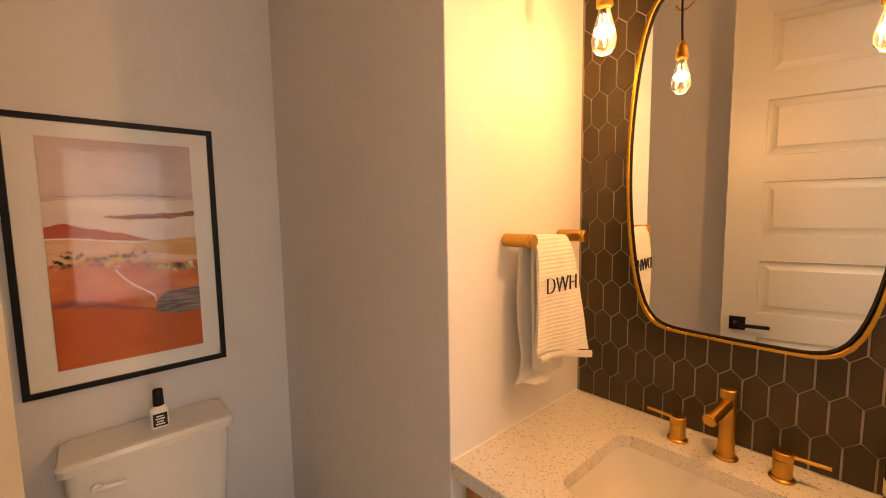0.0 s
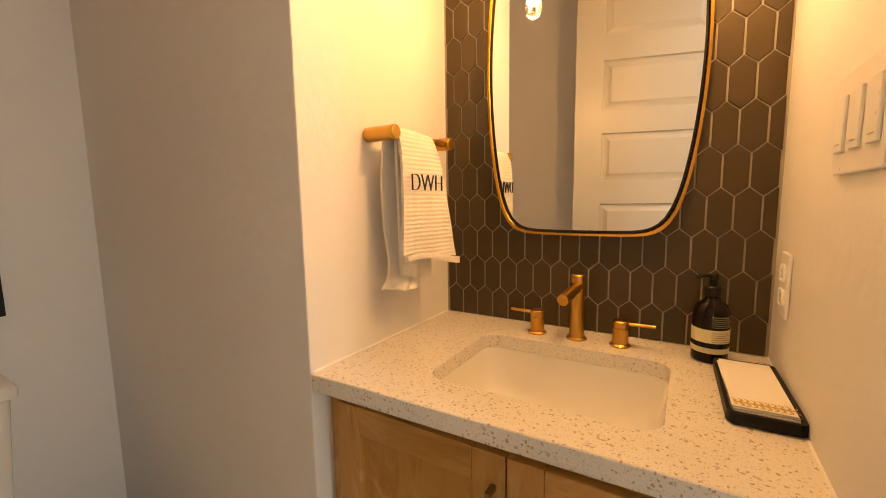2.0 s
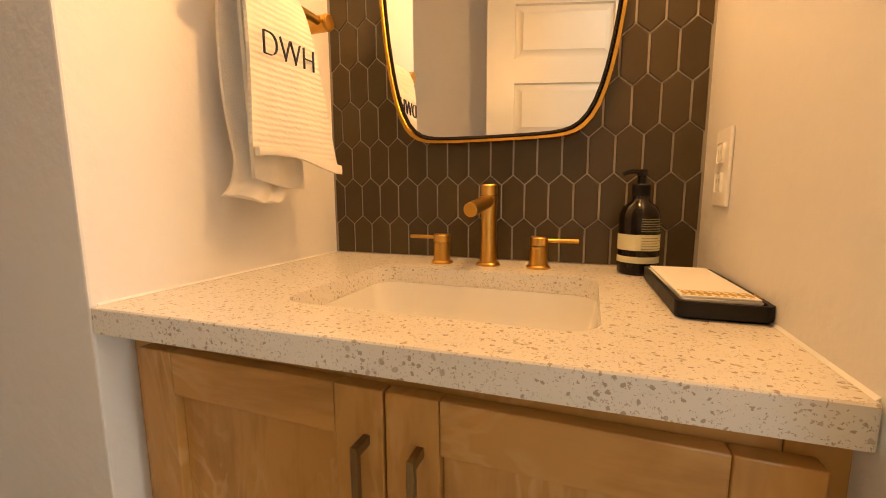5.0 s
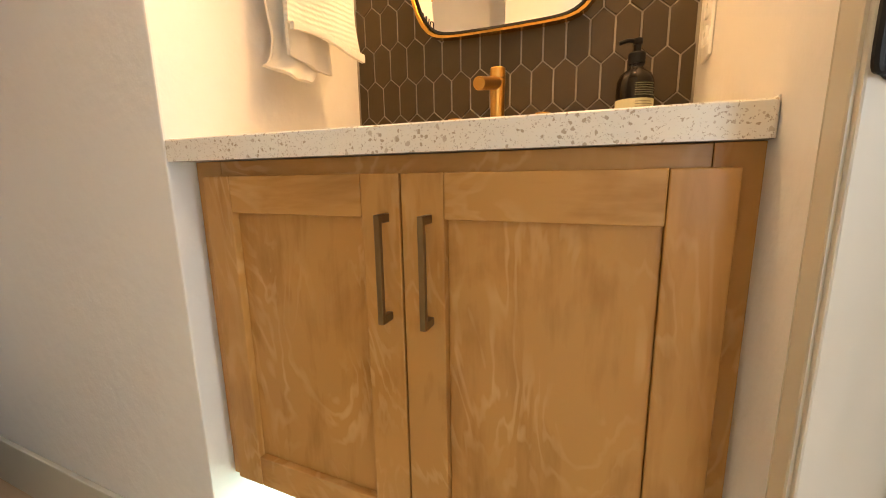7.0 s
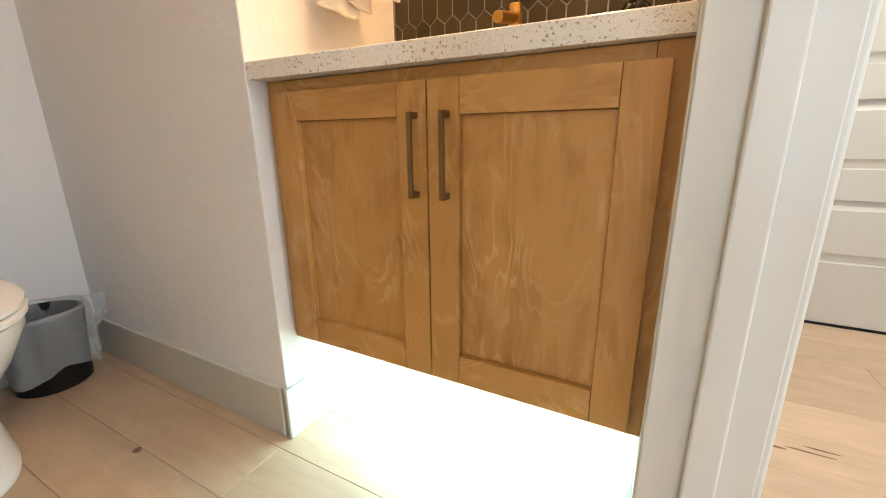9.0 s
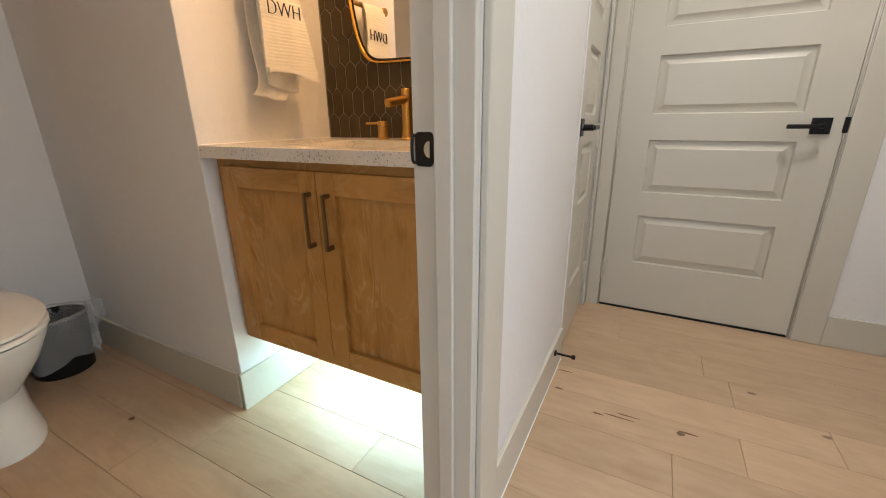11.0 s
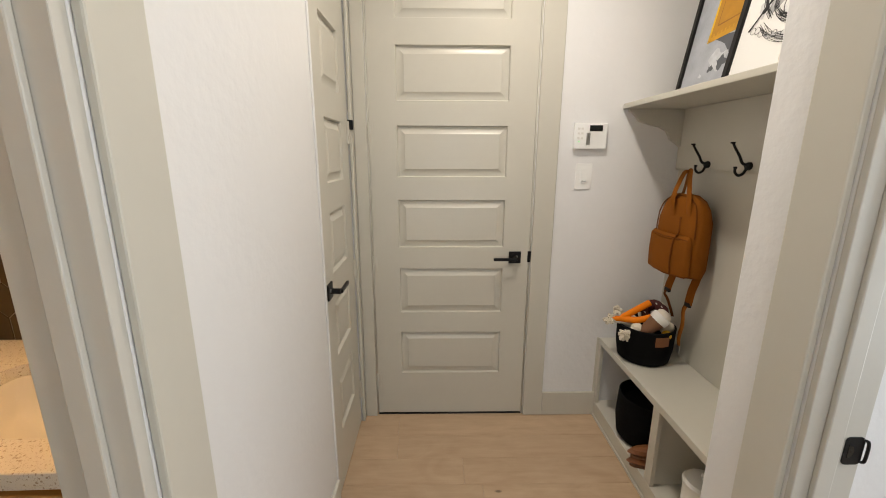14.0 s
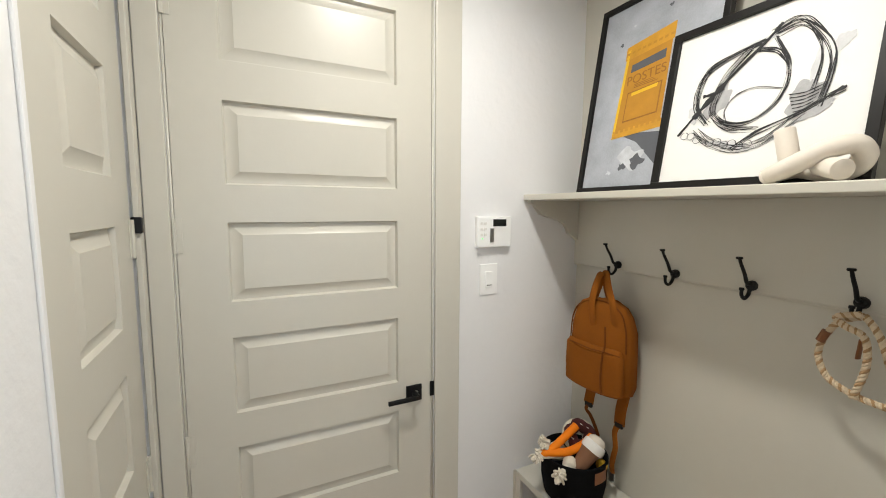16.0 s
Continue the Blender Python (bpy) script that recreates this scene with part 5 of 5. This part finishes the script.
for root, end in (((-0.10, 0.05, 0.195), (-0.178, 0.06, 0.205)), ((-0.09, 0.02, 0.21), (-0.142, 0.03, 0.245)), ((-0.06, 0.10, 0.185), (-0.100, 0.125, 0.158))):
    a, b = inn(*root), inn(*end)
    bm = tube(spline([a - (b - a) * 0.8, a, b]), 0.012, 10)
    for j in range(46):
        q = Vector((random.gauss(0, 1), random.gauss(0, 1), random.gauss(0, 1))).normalized()
        reach = random.uniform(0.020, 0.034)
        tube(spline([b, b + q * reach * 0.6 + Vector((0, 0, 0.004)), b + q * reach - Vector((0, 0, 0.004))], 3), 0.0048, 5, bm=bm)
    toy("rope_tassel", "frayed cream cotton rope toy end", bm, COTTON)

# things in the cubbies
tub = thing("storage_basket", "black felt basket inside the cubby", "basket", m=pose(1.86, -1.81, 0.0905))
part("basket_wall", lathe([(0, 0.0), (0.125, 0.0), (0.145, 0.025), (0.156, 0.12), (0.150, 0.255), (0.145, 0.258), (0.138, 0.12), (0.12, 0.02), (0, 0.015)], 36), FELT, tub)
part("basket_lining", lathe([(0, 0.20), (0.12, 0.205), (0.143, 0.225)], 24), FELT, tub)
for k, dz in enumerate((0.0, 0.05)):
    shoe = thing("slipper", "brown suede slipper inside the cubby", "shoe", group="slippers in the cubby", m=pose(1.66, -1.755, 0.0905 + dz, 0, 0, 178))
    part("sole", loft([[(x, y, z) for x, y in [(px * 0.036, py * 0.12) for px, py in [(math.cos(a), math.sin(a)) for a in [2 * math.pi * q / 24 for q in range(24)]]]] for z in (0.0, 0.012)], True, True), BROWN, shoe)
    part("upper", loft([[(0.034 * s * math.cos(a), 0.115 * s * math.sin(a) - (0.02 if z > 0.02 else 0), z) for a in [2 * math.pi * q / 24 for q in range(24)]] for s, z in ((1, 0.0125), (1.02, 0.025), (0.85, 0.042), (0.5, 0.048))], True, True), LEATHER, shoe)
can_ = thing("lidded_canister", "white enamel lidded canister inside the cubby", "canister", m=pose(1.36, -1.775, 0.0905))
part("canister_body", lathe([(0, 0), (0.066, 0), (0.070, 0.005), (0.072, 0.16), (0.070, 0.165), (0, 0.165)], 32), CERAMIC, can_)
part("canister_lid", lathe([(0, 0.166), (0.076, 0.166), (0.076, 0.180), (0.066, 0.190), (0.03, 0.197), (0, 0.198)], 32), CERAMIC, can_)
part("lid_knob", lathe([(0, 0.197), (0.010, 0.197), (0.008, 0.206), (0.014, 0.214), (0.010, 0.222), (0, 0.223)], 18), CERAMIC, can_)
cup = thing("metal_cup", "small copper coloured cup on the bench", "cup", m=pose(1.085, -1.735, 0.5085))
part("cup_wall", lathe([(0, 0), (0.034, 0), (0.038, 0.004), (0.042, 0.075), (0.0395, 0.075), (0.035, 0.006), (0, 0.006)], 28), LEATHER, cup)

# posters on the shelf


def poster(name, label, x0, x1, height, y_foot, y_head, paper, bar=0.022):
    t = thing(name, label, "picture")
    tilt = math.degrees(math.atan2(y_head - y_foot, height))
    t.matrix_basis = pose((x0 + x1) / 2, y_foot, 1.8165, tilt, 0, 180)
    w = (x1 - x0) / 2
    for a, b, c, d in ((-w, w, 0, bar), (-w, w, height - bar, height), (-w, -w + bar, bar, height - bar), (w - bar, w, bar, height - bar)):
        part("frame_bar", box(a, b, -0.024, 0, c, d, 0.0015), DARK, t)
    part("print", box(-w + bar - 0.002, w - bar + 0.002, -0.012, -0.003, bar - 0.002, height - bar + 0.002), paper, t)
    return t, w


CONCRETE = material("grey_blue_print", (0.40, 0.42, 0.465), 0.6, vary=0.24, scale=11)
MAILBOX = material("mustard_print", (0.50, 0.235, 0.018), 0.6, vary=0.12, scale=25)
MUSTARD = material("bright_yellow_print", (0.80, 0.50, 0.02), 0.6)
OCHRE = material("dark_ochre_print", (0.30, 0.13, 0.013), 0.6, vary=0.2, scale=60)
SHADE = material("slate_print", (0.10, 0.105, 0.12), 0.6, vary=0.15, scale=12)
PALE = material("pale_print", (0.55, 0.57, 0.60), 0.6, vary=0.2, scale=30)
INK = material("charcoal_ink", (0.018, 0.018, 0.020), 0.7, vary=0.2, scale=40)
WASH = material("grey_ink_wash", (0.40, 0.40, 0.41), 0.7, vary=0.25, scale=20)
p1, w = poster("mailbox_poster", "photo print of a yellow mailbox on grey concrete, black frame", 1.515, 2.052, 0.775, -1.862, -1.985, CONCRETE)


def print_patch(parent, name, pts, mat, lift):
    """A printed shape, as a thin flat layer."""
    return part(name, prism(pts, "y", -0.012 - lift, -0.0118 - lift + 0.0002), mat, parent, smooth=False)


TOPCOAT = material("ochre_yellow_print", (0.60, 0.30, 0.022), 0.6, vary=0.15, scale=30)
print_patch(p1, "printed_shadow", [(x * 0.92 - 0.030, z) for x, z in [(-0.085, 0.235), (0.14, 0.215), (0.16, 0.06), (0.02, 0.19)]], SHADE, 0.0004)
print_patch(p1, "printed_mailbox", [(x * 0.92 - 0.030, z) for x, z in [(-0.110, 0.215), (0.115, 0.235), (0.115, 0.60), (-0.085, 0.565)]], MAILBOX, 0.0010)
print_patch(p1, "printed_edge", [(x * 0.92 - 0.030, z) for x, z in [(-0.110, 0.215), (-0.098, 0.216), (-0.076, 0.565), (-0.090, 0.563)]], MUSTARD, 0.0014)
print_patch(p1, "printed_cornice", [(x * 0.92 - 0.030, z) for x, z in [(-0.098, 0.525), (0.122, 0.548), (0.122, 0.61), (-0.098, 0.578)]], TOPCOAT, 0.0014)
print_patch(p1, "printed_foot", [(x * 0.92 - 0.030, z) for x, z in [(-0.108, 0.215), (0.12, 0.232), (0.12, 0.262), (-0.106, 0.246)]], TOPCOAT, 0.0014)
print_patch(p1, "printed_door", [(x * 0.92 - 0.030, z) for x, z in [(-0.065, 0.275), (0.095, 0.288), (0.098, 0.405), (-0.060, 0.392)]], OCHRE, 0.0014)
print_patch(p1, "printed_door_face", [(x * 0.92 - 0.030, z) for x, z in [(-0.060, 0.281), (0.090, 0.293), (0.092, 0.400), (-0.056, 0.387)]], MAILBOX, 0.0018)
print_patch(p1, "printed_slot", [(x * 0.92 - 0.030, z) for x, z in [(-0.060, 0.470), (0.095, 0.487), (0.095, 0.520), (-0.058, 0.500)]], SHADE, 0.0018)
print_patch(p1, "printed_bar", [(x * 0.92 - 0.030, z) for x, z in [(-0.040, 0.375), (0.078, 0.387), (0.080, 0.400), (-0.038, 0.388)]], MUSTARD, 0.0022)
letters("printed_letters", "POSTES", 0.050, OCHRE, p1, pose(-0.013, -0.0139, 0.428, 90, -5, 0), 0.0002, "raised letters POSTES")
for k in range(9):
    x, z = -0.115 + k * 0.0225, 0.235 + k * 0.0021
    print_patch(p1, "printed_dentil", [(x, z), (x + 0.013, z + 0.001), (x + 0.013, z + 0.014), (x, z + 0.013)], MAILBOX, 0.0018)
    print_patch(p1, "printed_dentil", [(x, z + 0.310), (x + 0.013, z + 0.311), (x + 0.013, z + 0.320), (x, z + 0.319)], MAILBOX, 0.0018)
for k in range(3):
    print_patch(p1, "printed_line", [(-0.06, 0.405 + 0.006 * k), (0.04 - 0.01 * k, 0.411 + 0.006 * k), (0.04 - 0.01 * k, 0.414 + 0.006 * k), (-0.06, 0.408 + 0.006 * k)], OCHRE, 0.0022)
for k, (cx, cz, r) in enumerate(((-0.03, 0.130, 0.05), (0.0, 0.115, 0.03), (-0.06, 0.10, 0.016), (-0.12, 0.08, 0.010), (-0.15, 0.60, 0.008), (0.05, 0.68, 0.008), (-0.10, 0.66, 0.006))):
    pts = [(cx + r * (1 + 0.35 * math.sin(3 * a + k)) * math.cos(a), cz + r * (0.8 + 0.3 * math.sin(4 * a + 2 * k)) * math.sin(a)) for a in (2 * math.pi * q / 22 for q in range(22))]
    print_patch(p1, "printed_chip", pts, (PALE, SHADE, SHADE)[k % 3], 0.0006 + 0.0003 * (k % 3))

p2, w = poster("abstract_drawing", "black ink scribble on white paper in a wide black frame", 1.115, 1.662, 0.525, -1.815, -1.905, PAPER, 0.024)
PALEWASH = material("pale_ink_wash", (0.62, 0.62, 0.63), 0.7, vary=0.2, scale=16)
for k, (cx, cz, rx, rz, tilt_, mat) in enumerate(((0.120, 0.225, 0.035, 0.050, -30, WASH), (-0.100, 0.265, 0.030, 0.055, -25, WASH), (-0.03, 0.405, 0.06, 0.012, 15, PALEWASH), (0.135, 0.31, 0.010, 0.05, -5, PALEWASH),
                                                    (-0.05, 0.125, 0.07, 0.012, -15, PALEWASH), (0.180, 0.35, 0.016, 0.022, -35, PALEWASH), (-0.165, 0.24, 0.018, 0.03, 0, PALEWASH), (0.145, 0.185, 0.012, 0.045, -60, WASH))):
    pts = []
    for q in range(48):
        a = 2 * math.pi * q / 48
        r = 1 + 0.16 * math.sin(3 * a + k) + 0.09 * math.sin(8 * a + 2 * k)
        u, v = rx * r * math.cos(a), rz * r * math.sin(a)
        ca, sa = math.cos(radians(tilt_)), math.sin(radians(tilt_))
        pts.append((cx + u * ca - v * sa, cz + u * sa + v * ca))
    print_patch(p2, "ink_wash", pts, mat, 0.0005 + 0.0002 * k)


def stroke(pts, r, steps=6):
    line = spline([(x, -0.0142, z) for x, z in pts], steps)
    part("ink_stroke", tube(line, lambda t: r * (0.45 + 0.75 * abs(math.sin(9 * t + r * 900))), 6, flat=0.18, up=(0, 1, 0)), INK, p2)


rnd = random.Random(4)


def scrawl(pts, r, times, loose):
    """One gesture of the pen, gone over several times."""
    for k in range(times):
        dx, dz = rnd.uniform(-loose, loose), rnd.uniform(-loose, loose)
        stroke([(x + dx + rnd.uniform(-loose, loose) * 0.5, z + dz + rnd.uniform(-loose, loose) * 0.5) for x, z in pts], r * rnd.uniform(0.5, 1.1))


# the bold slanting axis with its blot
scrawl([(-0.205, 0.180), (-0.157, 0.239), (-0.076, 0.327), (0.009, 0.409), (0.038, 0.446)], 0.0026, 7, 0.005)
stroke([(-0.165, 0.225), (-0.12, 0.278), (-0.08, 0.322)], 0.0080)
stroke([(-0.145, 0.290), (-0.110, 0.292), (-0.085, 0.300)], 0.0050)
# outer arc over the top and down the far side
scrawl([(0.020, 0.428), (0.077, 0.446), (0.119, 0.406), (0.159, 0.339), (0.166, 0.272), (0.150, 0.200)], 0.0017, 7, 0.0063)
scrawl([(0.030, 0.418), (0.090, 0.424), (0.128, 0.375), (0.143, 0.310), (0.135, 0.240)], 0.0010, 5, 0.0075)
# the near side of the ring
scrawl([(0.009, 0.409), (-0.056, 0.399), (-0.134, 0.371), (-0.161, 0.314), (-0.155, 0.250), (-0.120, 0.200)], 0.0012, 11, 0.01)
scrawl([(-0.025, 0.397), (-0.078, 0.337), (-0.102, 0.281), (-0.104, 0.219), (-0.051, 0.174), (0.019, 0.162)], 0.0009, 9, 0.0088)
# inner loop
scrawl([(0.030, 0.410), (0.071, 0.332), (0.072, 0.262), (0.046, 0.213), (-0.006, 0.183), (-0.071, 0.195), (-0.112, 0.232)], 0.0012, 7, 0.005)
scrawl([(0.065, 0.263), (0.0, 0.281), (-0.051, 0.269), (-0.073, 0.230), (-0.062, 0.193)], 0.0008, 3, 0.0037)
scrawl([(-0.010, 0.392), (0.040, 0.375), (0.070, 0.330)], 0.0017, 5, 0.005)
# foot of the ring and its spike
scrawl([(0.194, 0.229), (0.163, 0.212), (0.115, 0.186), (0.054, 0.163), (0.014, 0.146), (-0.040, 0.108)], 0.0016, 5, 0.005)
stroke([(0.200, 0.232), (0.175, 0.219), (0.150, 0.205)], 0.0036)
scrawl([(-0.150, 0.180), (-0.100, 0.135), (-0.020, 0.110), (0.050, 0.125), (0.120, 0.180)], 0.0008, 9, 0.01)
for k in range(7):
    stroke([(0.085 + k * 0.003, 0.240 - k * 0.010), (0.120, 0.238 - k * 0.009), (0.156 - k * 0.004, 0.250 - k * 0.010)], 0.0014)
for k in range(10):
    cx, cz = -0.185 + k * 0.021, 0.172 - 0.010 * k + 0.0004 * k * k + 0.006 * (k % 2)
    stroke([(cx + 0.012 * math.cos(a), cz + 0.011 * math.sin(a)) for a in (0.7 * q for q in range(10))], 0.0008, 3)

# knot sculpture
knot = thing("knot_sculpture", "cream plaster sculpture of looped thick tubes, on the shelf", "sculpture", m=pose(1.205, -1.752, 1.8165, 0, 0, 180) @ Matrix.Scale(0.82, 4))
bm = tube(spline([(-0.085, -0.03, 0.028), (-0.03, -0.045, 0.050), (0.04, -0.03, 0.088), (0.088, 0.0, 0.100), (0.100, 0.03, 0.072), (0.075, 0.045, 0.040), (0.03, 0.04, 0.030), (-0.04, 0.03, 0.045), (-0.075, 0.02, 0.040), (-0.092, -0.005, 0.030)], 8, True), 0.027, 16, True)
rod((-0.046, 0.0, 0.030), (-0.078, 0.008, 0.165), 0.027, n=22, bevel=0.003, bm=bm)
rod((0.02, 0.0, 0.050), (0.088, -0.055, 0.030), 0.029, n=22, bevel=0.003, bm=bm)
part("knot_body", bm, PLASTER, knot)

# rope lead on the last hook
lead = thing("rope_lead", "cream and tan twisted rope dog lead with leather ends", "dog lead", m=pose(1.136, -1.915, 1.482) @ Matrix.Diagonal((0.92, 1, 0.98, 1)))
for line in ([(0.0, 0, 0.01), (0.055, 0.0, -0.02), (0.085, 0.01, -0.10), (0.06, 0.015, -0.165), (0.0, 0.012, -0.195), (-0.06, 0.006, -0.205)],
             [(0.005, 0.012, 0.015), (0.05, 0.02, 0.0), (0.03, 0.02, -0.02), (-0.01, 0.02, -0.04), (-0.02, 0.022, -0.11), (0.0, 0.02, -0.20)],
             [(-0.004, 0.01, 0.012), (-0.035, 0.012, -0.03), (-0.06, 0.012, -0.10), (-0.075, 0.01, -0.17), (-0.06, 0.0, -0.205)]):
    pts = spline(line, 22)
    for s in range(3):
        twist = []
        for i, p in enumerate(pts):
            d = (pts[min(i + 1, len(pts) - 1)] - pts[max(i - 1, 0)]).normalized()
            u = d.orthogonal().normalized()
            a = i * 0.85 + s * 2.094
            twist.append(p + 0.0044 * (u * math.cos(a) + d.cross(u) * math.sin(a)))
        part("rope_strand", tube(twist, 0.0048, 8), ROPE_TAN if s == 0 else ROPE_PALE, lead)
part("leather_end", tube(spline([(0.072, 0.008, -0.045), (0.084, 0.01, -0.075)]), 0.011, 10), LEATHER, lead, "brown leather wrap")
part("leather_end", tube(spline([(0.0, 0.004, -0.05), (0.004, 0.004, -0.10)]), 0.012, 10, flat=0.4), LEATHER, lead, "brown leather wrap")

# alarm keypad and switch on the far wall
keypad = thing("alarm_keypad", "white alarm keypad with a dark display on the wall", "keypad", m=pose(2.195, -1.415, 1.587, 0, 0, -90))
part("case", box(0.0, 0.172, -0.024, 0, 0.0, 0.132, 0.004), PLASTIC, keypad)
part("display", box(0.078, 0.145, -0.0252, -0.0238, 0.090, 0.120), SCREEN, keypad, "dark display window")
part("slot_cover", box(0.063, 0.083, -0.0252, -0.0238, 0.022, 0.082), STEEL, keypad)
for k in range(6):
    part("key", box(0.016 + 0.018 * (k % 2), 0.028 + 0.018 * (k % 2), -0.0258, -0.0238, 0.050 + 0.024 * (k // 2), 0.060 + 0.024 * (k // 2), 0.0005), CERAMIC, keypad)
part("status_light", box(0.022, 0.027, -0.0256, -0.0238, 0.036, 0.041), GREENLED, keypad, "small green status light")
sw = thing("rocker_switch", "white rocker light switch under the keypad", "switch", m=pose(2.195, -1.442, 1.377, 0, 0, -90))
part("cover_plate", box(0, 0.088, -0.006, 0, 0, 0.136, 0.002), PLASTIC, sw)
r_ = part("rocker", box(0.027, 0.061, -0.0105, -0.0062, 0.033, 0.103, 0.0015), PLASTIC, sw)
part("rocker_line", box(0.032, 0.056, -0.0112, -0.0104, 0.042, 0.045), SCREEN, r_)

# spring door stop
stop = thing("door_stopper", "black door stopper screwed to the baseboard", "door stopper", m=pose(1.36, -0.270, 0.118))
part("stop_base", rod((0, 0, 0), (0, -0.008, 0), 0.012, bevel=0.001), BLACK, stop)
part("stop_rod", rod((0, -0.007, 0), (0, -0.070, 0), 0.0045), BLACK, stop)
part("stop_tip", rod((0, -0.068, 0), (0, -0.082, 0), 0.009, bevel=0.0015), DARK, stop)

# ---- tiles and planks ----
PITCH, SIDE, POINT, LIFT = 0.0525, 0.074, 0.0225, 0.0965
tile_wall = structure("tile_backing", box(1.2335, 1.2374, -0.1328, 0.7198, 0.9695, H - 0.001), GROUT, "dark taupe picket tiles with grey grout", "tiled wall")


def tile_mesh(kind):
    g, d = 0.0021, 0.003
    w, s = PITCH / 2 - g, SIDE / 2
    full = [(-w, -s), (0, -s - POINT + g), (w, -s), (w, s), (0, s + POINT - g), (-w, s)]
    if kind == "left":
        full = [(0.0, -s - POINT + g), (w, -s), (w, s), (0.0, s + POINT - g)]
    elif kind == "right":
        full = [(-w, -s), (0.0, -s - POINT + g), (0.0, s + POINT - g), (-w, s)]
    elif kind == "foot":
        full = [(-w, -s), (w, -s), (w, s), (0, s + POINT - g), (-w, s)]
    cx, cz = sum(p[0] for p in full) / len(full), sum(p[1] for p in full) / len(full)
    inner_ = [(cx + (x - cx) * 0.93, cz + (z - cz) * 0.97) for x, z in full]
    own = loft([[(0.003, -x, z) for x, z in full], [(0.0008, -x, z) for x, z in full], [(0.0, -x, z) for x, z in inner_]])
    bmesh.ops.recalc_face_normals(own, faces=own.faces)
    data = bpy.data.meshes.new("tile")
    own.to_mesh(data)
    own.free()
    data.materials.append(TILE)
    return data


shapes = {k: tile_mesh(k) for k in ("full", "left", "right", "foot")}
for row in range(20):
    zc = 0.972 + row * LIFT + SIDE / 2
    if zc > H - 0.06:
        break
    shift = 0.5 if row % 2 == 0 else 0.0
    for col in range(19):
        yc = 0.7125 - (col + shift) * PITCH
        if yc > 0.7205 or yc < -0.134:
            continue
        kind = "full"
        if abs(yc - 0.7125) < 0.004:
            kind = "left"
        elif yc - PITCH / 2 < -0.1335:
            kind = "right"
        if row == 0 and kind == "full":
            kind = "foot"
        lean = 0.35
        part("tile", shapes[kind], TILE, tile_wall, m=pose(1.2303, yc, zc, random.uniform(-0.2, 0.2), random.uniform(-lean, lean), random.uniform(-lean, lean)))

KNOWN = {1: (0.175,), 3: (-0.707,), 4: (-0.91, 0.6), 7: (-0.834,), 8: (-0.49,), 0: (-0.95,), 2: (-0.2,)}
for strip_i in range(-16, 11):
    xa, xb = 0.425 + 0.175 * strip_i, 0.425 + 0.175 * (strip_i + 1)
    xa, xb = max(xa, -2.3), min(xb, 2.3)
    if xb - xa < 0.02:
        continue
    cuts = list(KNOWN.get(strip_i, (random.uniform(-1.3, 0.2),)))
    while min(cuts) > -2.6:
        cuts.append(min(cuts) - random.uniform(1.1, 1.7))
    while max(cuts) < 1.2:
        cuts.append(max(cuts) + random.uniform(1.1, 1.7))
    ends = [-3.16, *sorted(c for c in cuts if -3.0 < c < 1.8), 1.90]
    for ya, yb_ in zip(ends, ends[1:]):
        own = bmesh.new()
        c = 0.0013
        loft([[(x, y, z) for x, y in ((xa + i, ya + i), (xb - i, ya + i), (xb - i, yb_ - i), (xa + i, yb_ - i))] for i, z in ((0.0004, -0.0118), (0.0004, -0.0012), (c, 0.0))], bm=own)
        part("plank", own, OAK, floor, smooth=False)
KNOT = material("dark_knot", (0.17, 0.10, 0.06), 0.6, vary=0.3, scale=60)
for x, y, a, b in ((1.237, -0.736, 0.010, 0.013), (0.415, 1.05, 0.010, 0.012), (1.215, -0.47, 0.004, 0.02), (1.228, -0.54, 0.003, 0.055), (1.25, -0.57, 0.003, 0.04), (1.25, -0.76, 0.004, 0.03),
                   (1.315, -1.44, 0.006, 0.02), (1.43, -0.31, 0.0025, 0.03), (1.30, -0.31, 0.005, 0.016)):
    own = prism([(x + a * math.cos(q) * (1 + 0.2 * math.sin(3 * q)), y + b * math.sin(q)) for q in (2 * math.pi * i / 18 for i in range(18))], "z", -0.0004, 0.0004)
    part("knot", own, KNOT, floor, smooth=False)
